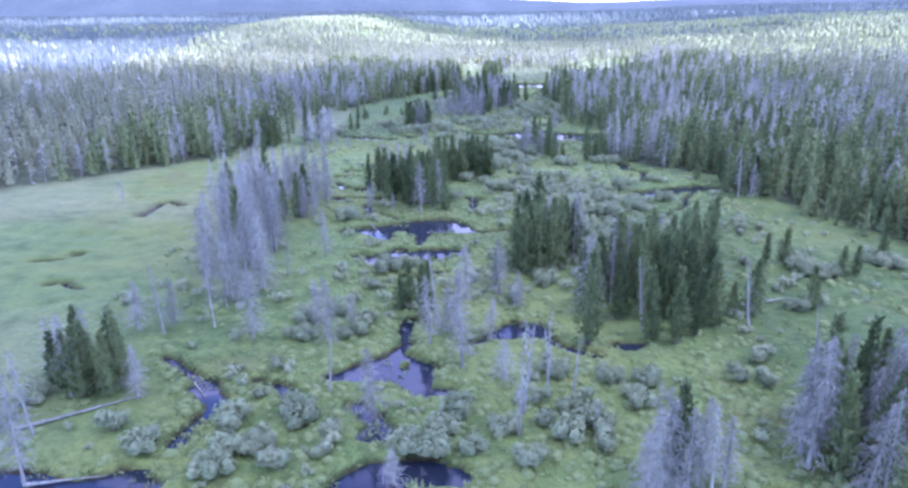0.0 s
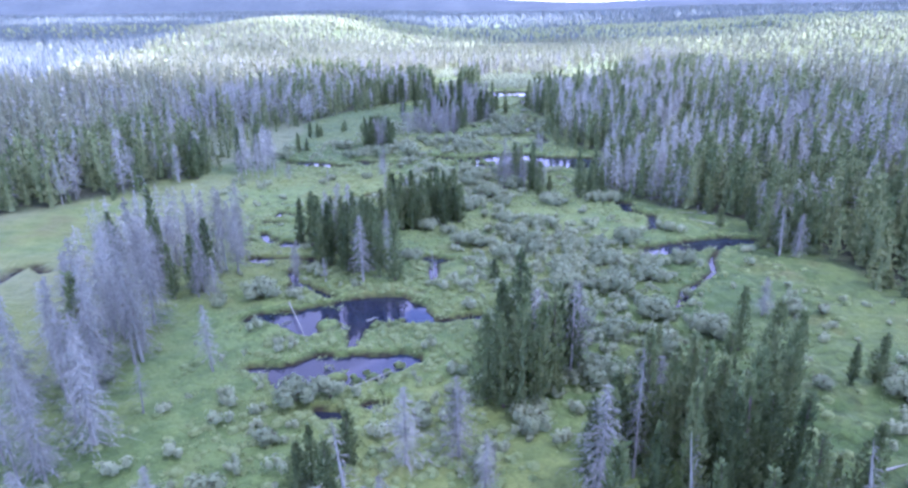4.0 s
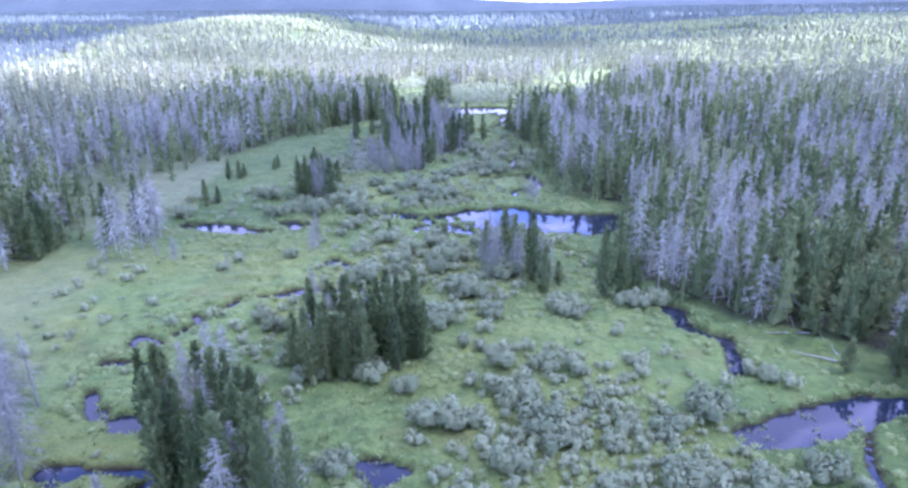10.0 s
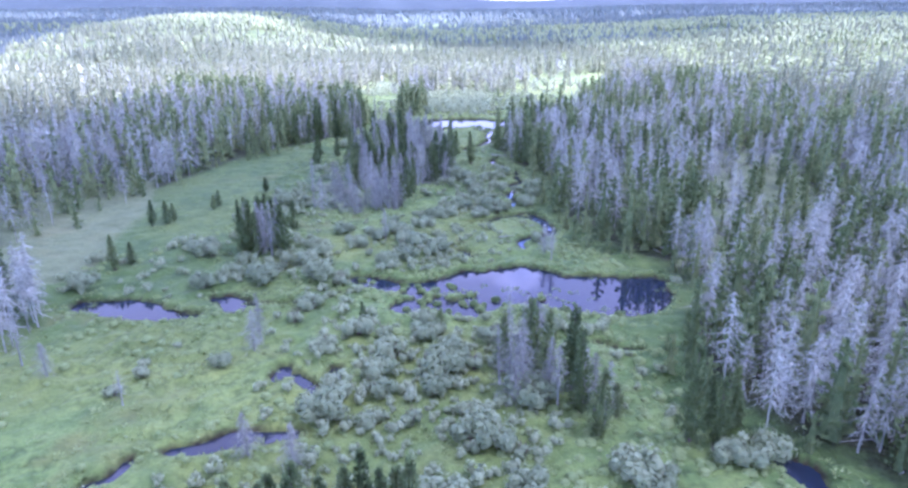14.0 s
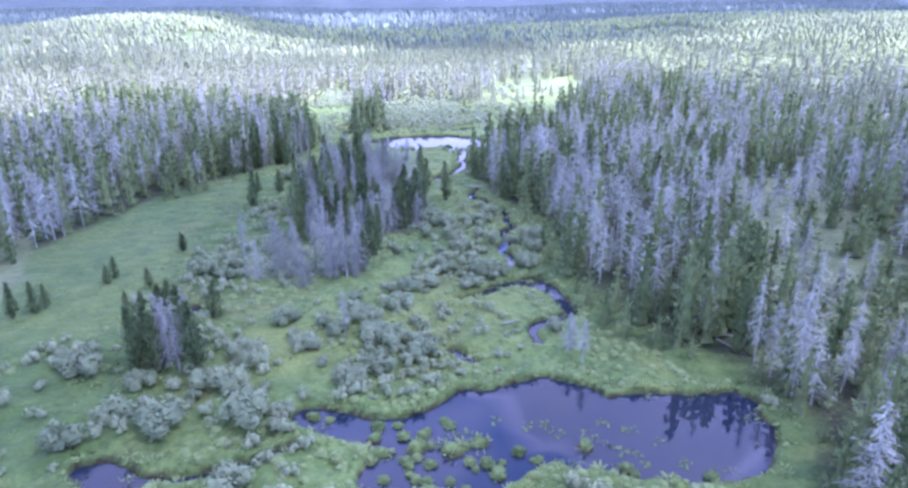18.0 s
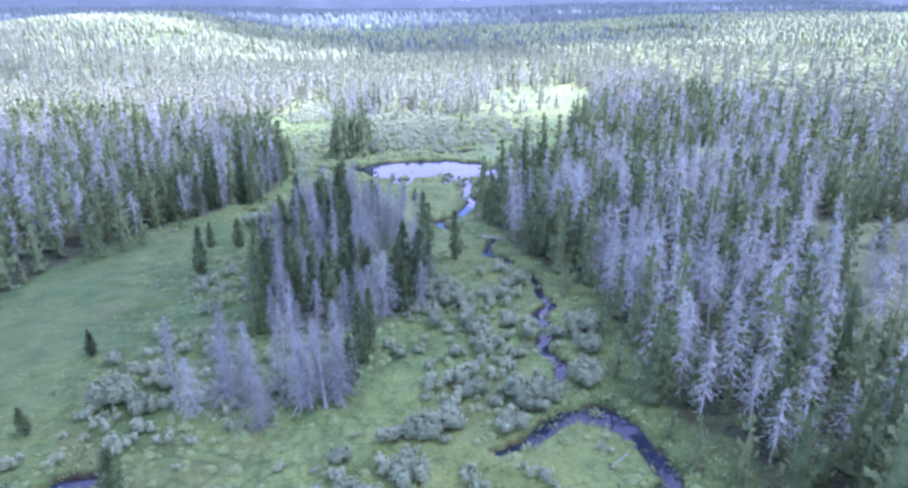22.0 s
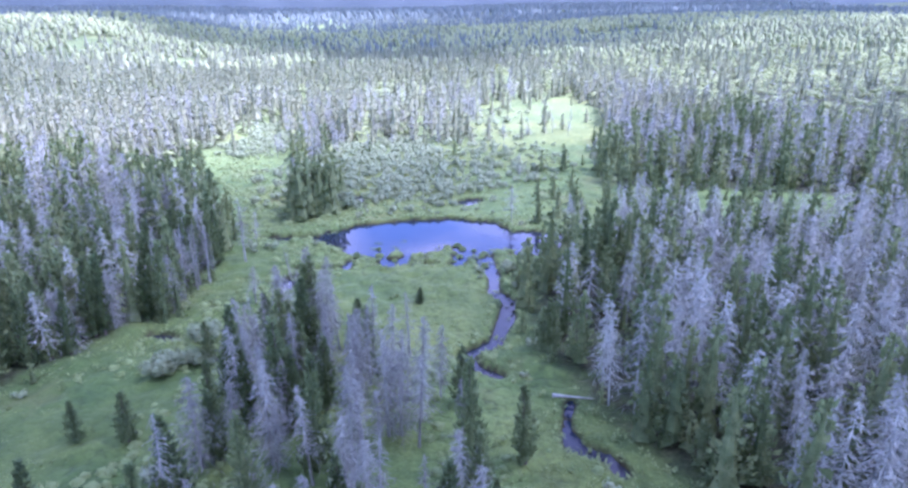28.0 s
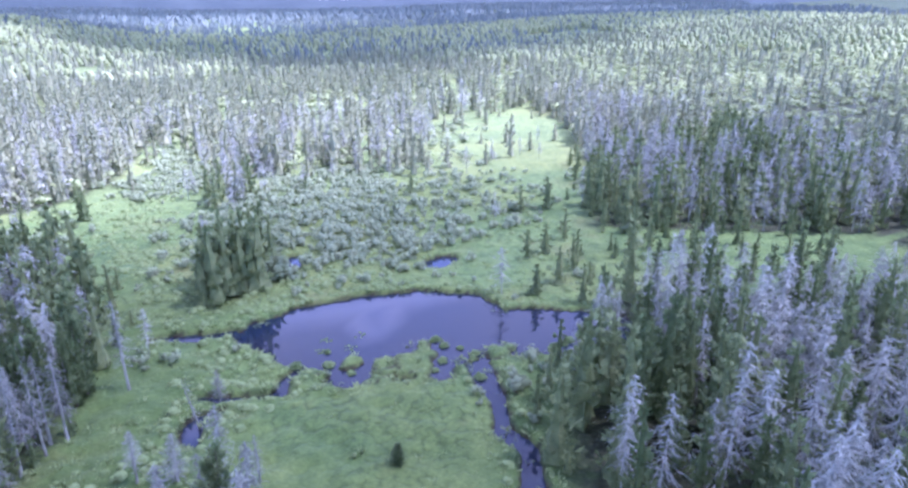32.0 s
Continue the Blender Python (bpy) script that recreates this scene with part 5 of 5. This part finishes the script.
thick = step(0.45, 0.60, patch) * (0.45 + 0.55 * step(90, 140, by)) + 1.3 * step(11, 4, np.hypot((bx - 16) * 0.52, (by - 120) * 0.33)) + 0.6 * step(10, 4, np.hypot((bx + 4) * 0.5, (by - 182) * 0.4)) + 0.5 * step(12, 3, np.hypot((bx - 4) * 0.6, (by - 214) * 0.6)) + 1.7 * step(16, 9, np.hypot((bx - 26) * 0.42, (by - 370) * 0.42)) + 1.3 * step(16, 8, np.hypot((bx + 13) * 1.1, (by - 412) * 0.6))
thick = thick * (step(-1, -7, wood_depth(bx, by))) * (0.25 + 0.75 * step(32, 22, np.abs(bx - 2))) + 0.025
keep = (g.random_sample(bx.shape) < thick * 0.68) & (water_distance(bx, by)[0] > 0.9) & ~np.logical_or.reduce([inside(p, bx, by) for p in LAWNS]) & (cover(bx, by) < 0.3)
bx, by = bx[keep], by[keep]
bs = (0.45 + 0.85 * g.random_sample(bx.shape) ** 1.6) * (1 + 0.18 * step(335, 350, by))
mine = np.array(WILLOWS)
bx, by = np.concatenate([mine[:, 0], bx]), np.concatenate([mine[:, 1], by])
bs = np.concatenate([g.uniform(0.85, 1.25, len(mine)), bs])
bz = np.maximum(ground_height(bx, by), -0.1)
big = np.concatenate([np.arange(len(mine)), len(mine) + np.argsort(-bs[len(mine):] + 0.4 * (by[len(mine):] > 345))[:298 - len(mine)]])
rest = np.ones(bx.shape, bool)
rest[big] = False
for j in big:
    ob = copy_thing(rng.choice(BUSH), pose(bx[j], by[j], bz[j] - 0.05, 0, 0, rng.uniform(0, 360)))
    ob.scale = (bs[j], bs[j], bs[j] * rng.uniform(0.75, 1.0))
BUSH_MID = [bush_crown(random.Random(s), 1.5, 1.6, 3, 17, 0.2) for s in range(5)]
ob = planted("willow_scrub", BUSH_MID, bx[rest], by[rest], bz[rest] - 0.05, bs[rest] * 0.9, bs[rest] * 0.9, 18, WILLOW)
tagged(ob, "low grey-green willow scrub scattered over the wet meadow", "bush", kind="stuff")

# sedge tussocks, knee high, thickest beside the water
tx, ty, g = scatter(-50, 52, 36, 350, 0.95, 19)
near = shore_distance(tx, ty)[0]
wetland = 0.05 + 0.62 * step(0.45, 0.60, rough2(tx, ty, 14, 93, 2)) * step(40, 26, np.abs(tx - 2)) + 0.6 * step(3.2, 0.6, near)
keep = ((near > 0.15) | ((near > -1.5) & (rough2(tx, ty, 2.2, 95) > 0.68))) & (cover(tx, ty) < 0.4) & (g.random_sample(tx.shape) < wetland)
tx, ty = tx[keep], ty[keep]
ts = 0.5 + 0.8 * g.random_sample(tx.shape) ** 1.5
TUFT = [tuft(random.Random(90 + s)) for s in range(7)]
ob = planted("sedge_tussocks", TUFT, tx, ty, np.maximum(ground_height(tx, ty) - 0.05, -0.2), ts * 0.9, ts, 20, SEDGE)
tagged(ob, "knee-high tussocks of pale green sedge blades", "grass", kind="stuff")

# rounded green hummocks: a fringe along the water, and thick in the boggy middle
def hummock(rng, leaves, wide=0.8, high=0.55):
    """A cushion of sedge: a lumpy mound under a coat of short arching blades."""
    out = [dome(rng, (0, 0, -0.12), wide * 0.86, high + 0.08, 7)]
    for _ in range(leaves):
        a, t = rng.uniform(0, 6.28), rng.random() ** 0.7
        d = Vector((math.cos(a), math.sin(a), 0))
        p = d * wide * 0.85 * t + Vector((0, 0, high * (1 - t * t) * 0.9))
        out.append(spray(p, p + d * rng.uniform(0.15, 0.34) + Vector((0, 0, rng.uniform(-0.02, 0.2))), rng.uniform(0.08, 0.15), rng))
    return joined(out)


lx, ly, g = scatter(-50, 60, 38, 430, 0.95, 27)
boggy = np.maximum(step(0.44, 0.58, rough2(lx, ly, 15, 97, 3)), 0.9 * step(105, 85, ly) * step(-34, -26, lx) * step(0.30, 0.45, rough2(lx, ly, 9, 98, 2))) * step(-1, -6, wood_depth(lx, ly)) * (0.3 + 0.7 * step(30, 18, np.abs(lx - 3)))
near = water_distance(lx, ly)[0]
fringe = step(1.9, 1.2, near) * (0.1 + 0.9 * step(0.42, 0.62, rough2(lx, ly, 7, 99, 2)))
lawn = np.zeros(lx.shape, bool)
for p in LAWNS:
    lawn |= inside(p, lx, ly)
keep = (g.random_sample(lx.shape) < 0.5 * boggy + 0.7 * fringe) & (near > 0.5) & ~lawn & (cover(lx, ly) < 0.2)
lx, ly = lx[keep], ly[keep]
ls = g.uniform(0.38, 1.0, lx.shape) * (0.6 + 0.4 * step(0.5, 1.4, near[keep]))
HUMMOCK = [hummock(random.Random(300 + s), 14) for s in range(8)]
ob = planted("sedge_hummocks", HUMMOCK, lx, ly, ground_height(lx, ly) - 0.05, ls, ls, 28, SHRUB)
tagged(ob, "rounded green sedge hummocks along the water and through the bog", "grass", kind="stuff")

# tussocks that stand alone in the ponds
TUSSOCK = []
for k in range(4):
    TUSSOCK.append(model("sedge_tussock", ("round green sedge tussock standing in pond water", "pale green floating tussock in a beaver pond")[k % 2], "grass tussock", "pond tussocks", [
        ("mound", joined([dome(rng, (0, 0, -0.25), 0.72, 0.5, 9)]), SHRUB, "peaty mound"),
        ("sedge_tuft", hummock(rng, 70), SEDGE if k % 2 else SHRUB, "arching sedge blades")]))
ALONE = [(-7.4, 198.2), (-6.7, 197.3), (-3.4, 198.7), (-0.3, 196.4), (0.2, 194.0), (-2.2, 195.5), (2.3, 194.3), (2.4, 192.1), (2.5, 190.0), (5.6, 191.7),
         (5.6, 189.6), (7.0, 191.7), (7.0, 189.4), (8.4, 189.2), (10.4, 190.8), (11.1, 189.9), (4.2, 195.8), (-1.1, 192.6), (-2.2, 191.7), (0.0, 190.4)]
ALONE += [(0.7, 188.8), (2.0, 187.9), (4.2, 187.8), (5.2, 186.8), (7.8, 187.8), (18.1, 186.9), (18.6, 185.9), (24.7, 185.6), (1.2, 191.2), (-1.2, 189.0),
          (-9.7, 92.6), (-8.9, 93.4), (-7.9, 93.0), (-7.0, 94.2), (-6.2, 94.9), (-9.3, 104.6), (-8.3, 104.3), (-7.4, 105.0), (-6.5, 105.2), (-13.9, 103.6)]
ALONE += [(8.5, 321.1), (9.0, 318.3), (20.9, 319.4), (21.2, 317.2), (21.0, 311.9), (12.2, 314.0), (14.7, 311.9), (16.8, 310.5), (20.5, 314.0), (24.0, 314.5), (10.1, 316.0), (26.8, 310.0), (30.1, 311.1), (33.1, 312.8), (13.6, 314.7), (23.3, 316.4), (5.1, 319.1), (7.0, 317.1), (22.6, 310.1), (18.5, 312.9), (15.9, 313.8), (34.9, 313.5)]
for x, y in ALONE:
    for _ in range(rng.choice((1, 1, 2, 2))):
        s, u, v = rng.uniform(0.5, 0.95), x + rng.uniform(-0.6, 0.6), y + rng.uniform(-0.6, 0.6)
        copy_thing(rng.choice(TUSSOCK), pose(u, v, -0.14, 0, 0, rng.uniform(0, 360))).scale = (s, s, s * rng.uniform(0.8, 1.2))


def pads(x, y, count):
    """A raft of flat round leaves on the water."""
    out = []
    for _ in range(count):
        a, d, r = rng.uniform(0, 6.28), 0.75 * rng.random() ** 0.5, rng.uniform(0.1, 0.2)
        c, n = Vector((d * math.cos(a), d * math.sin(a), rng.uniform(0.0, 0.03))), 8
        rim = [c + Vector((r * math.cos(0.4 + 5.6 * s / n), r * math.sin(0.4 + 5.6 * s / n), 0.008)) for s in range(n)]
        low = [p - Vector((0, 0, 0.012)) for p in rim]
        out.append(([c] + rim + low, [(0, s + 1, s + 2) for s in range(n - 1)] + [t for s in range(1, n) for t in ((s, s + n, s + 1), (s + 1, s + n, s + n + 1))]))
    top = tagged(new("pond_lily"), "raft of flat green lily leaves on still pond water", "water plant", "lily rafts")
    top.matrix_basis = pose(x, y, -0.145)
    for leaf in out:
        part("leaf", joined([leaf]), SHRUB, top)


for x, y in [(9.1, 195.4), (11.7, 194.2), (13.5, 194.0), (14.1, 192.7), (18.7, 193.6), (20.8, 192.4), (22.5, 190.3), (18.9, 189.4), (19.8, 188.7), (23.4, 187.2), (17.1, 192.3), (20.0, 187.7), (9.0, 323.5), (11.5, 321.0), (13.0, 323.5), (8.0, 321.5)]:
    pads(x, y, rng.randint(6, 11))

# young conifers along the forest's edge
yx, yy, g = scatter(-80, 95, 50, 400, 2.5, 29)
yd = wood_depth(yx, yy)
keep = (yd > -3) & (yd < 45) & (shore_distance(yx, yy)[0] > 0.8) & (g.random_sample(yx.shape) < 0.26)
yx, yy = yx[keep], yy[keep]
yt = g.uniform(0.2, 0.62, yx.shape)
SAPLING = [light_live(70 + s, 60, 0.34, 4, 5, 0.6, (1.5, 2.1), 1.1) for s in range(5)]
ob = planted("conifer_saplings", SAPLING, yx, yy, ground_height(yx, yy) - 0.1, yt, yt ** 0.6, 30, NEEDLE)
tagged(ob, "young green conifers along the forest's edge", "forest", kind="stuff")


# ---- fallen trunks ----
def log(x0, y0, x1, y1, thick, label, lift=0.0):
    """A bleached trunk lying from its butt to its broken tip, with stubs of limbs."""
    a, b = Vector((x0, y0, 0)), Vector((x1, y1, 0))
    z = ground_height(np.array([x0, (x0 + x1) / 2, x1]), np.array([y0, (y0 + y1) / 2, y1]))
    a.z, b.z = max(float(z[0]), -0.15) + thick * 0.7 + 0.1, max(float(z[2]), -0.15) + thick * 0.5 + lift + 0.1
    length = (b - a).length
    v, f = trunk_shape(rng, length, thick, 0.01, 7, 7)
    stubs = []
    for _ in range(int(length)):
        t, ang = rng.uniform(0.15, 0.95) * length, rng.uniform(0, 6.28)
        d = Vector((math.cos(ang), math.sin(ang), 0.4))
        stubs.append(sliver(Vector((0, 0, t)), Vector((0, 0, t)) + d * rng.uniform(0.3, 0.9), 0.03, rng))
    top = tagged(new("fallen_log"), label, "log", "fallen logs")
    top.matrix_basis = Matrix.Translation(a) @ (b - a).to_track_quat("Z", "Y").to_matrix().to_4x4()
    part("trunk", joined([(v, f)]), DEADWOOD, top)
    for stub in stubs:
        part("limb_stub", joined([stub]), DEADWOOD, top)


LYING = "bleached fallen trunk lying in wet meadow"
log(-42.4, 48.6, -29.7, 58.3, 0.15, "long bleached trunk, its tip reaching dark water")
log(-30.2, 57.4, -28.1, 54.9, 0.07, "thin pale pole sunk in dark water")
log(-37.5, 42.0, -31.6, 43.4, 0.14, "pale driftwood trunk at a pool's edge")
log(34.8, 77.6, 37.6, 78.5, 0.12, LYING)
log(29.7, 76.0, 31.9, 77.2, 0.12, LYING)
log(-9.3, 91.3, -5.7, 92.8, 0.10, "pale branchy trunk half sunk in a beaver pond", 0.3)
from_pond = "thin bleached pole lying across a beaver pond and its bank"
log(-21.2, 109.6, -15.8, 98.0, 0.06, from_pond)
log(-10.5, 106.0, -9.4, 106.9, 0.09, "short pale log floating in a dark beaver pond")
log(28.4, 156.8, 31.6, 158.5, 0.13, LYING)
log(13.6, 213.0, 16.1, 214.3, 0.10, LYING)
log(18.5, 218.0, 20.5, 219.6, 0.09, LYING)
log(19.9, 274.9, 23.4, 273.5, 0.15, "bleached trunk lying across a dark stream")
for _ in range(72):
    poly = rng.choice(THIN[:2] + [[(36, 199), (52, 222), (62, 212), (48, 197)]] * 3 + [ [(34, 262), (44, 285), (50, 270), (40, 255)], [(52, 128), (58, 150), (44, 160), (42, 150)]])
    x, y, a, n = rng.uniform(min(p[0] for p in poly), max(p[0] for p in poly)), rng.uniform(min(p[1] for p in poly), max(p[1] for p in poly)), rng.uniform(0, 6.28), rng.uniform(3, 8)
    if shore_distance(np.array([x, x + n * math.cos(a)]), np.array([y, y + n * math.sin(a)]))[0].min() < 1.5:
        continue
    log(x, y, x + n * math.cos(a), y + n * math.sin(a), rng.uniform(0.07, 0.12), "silver fallen trunk on the open forest floor", rng.choice((0, 0, 0, 0.5)))

for top in MODELS:
    for o in (*top.children_recursive, top):
        bpy.data.objects.remove(o)
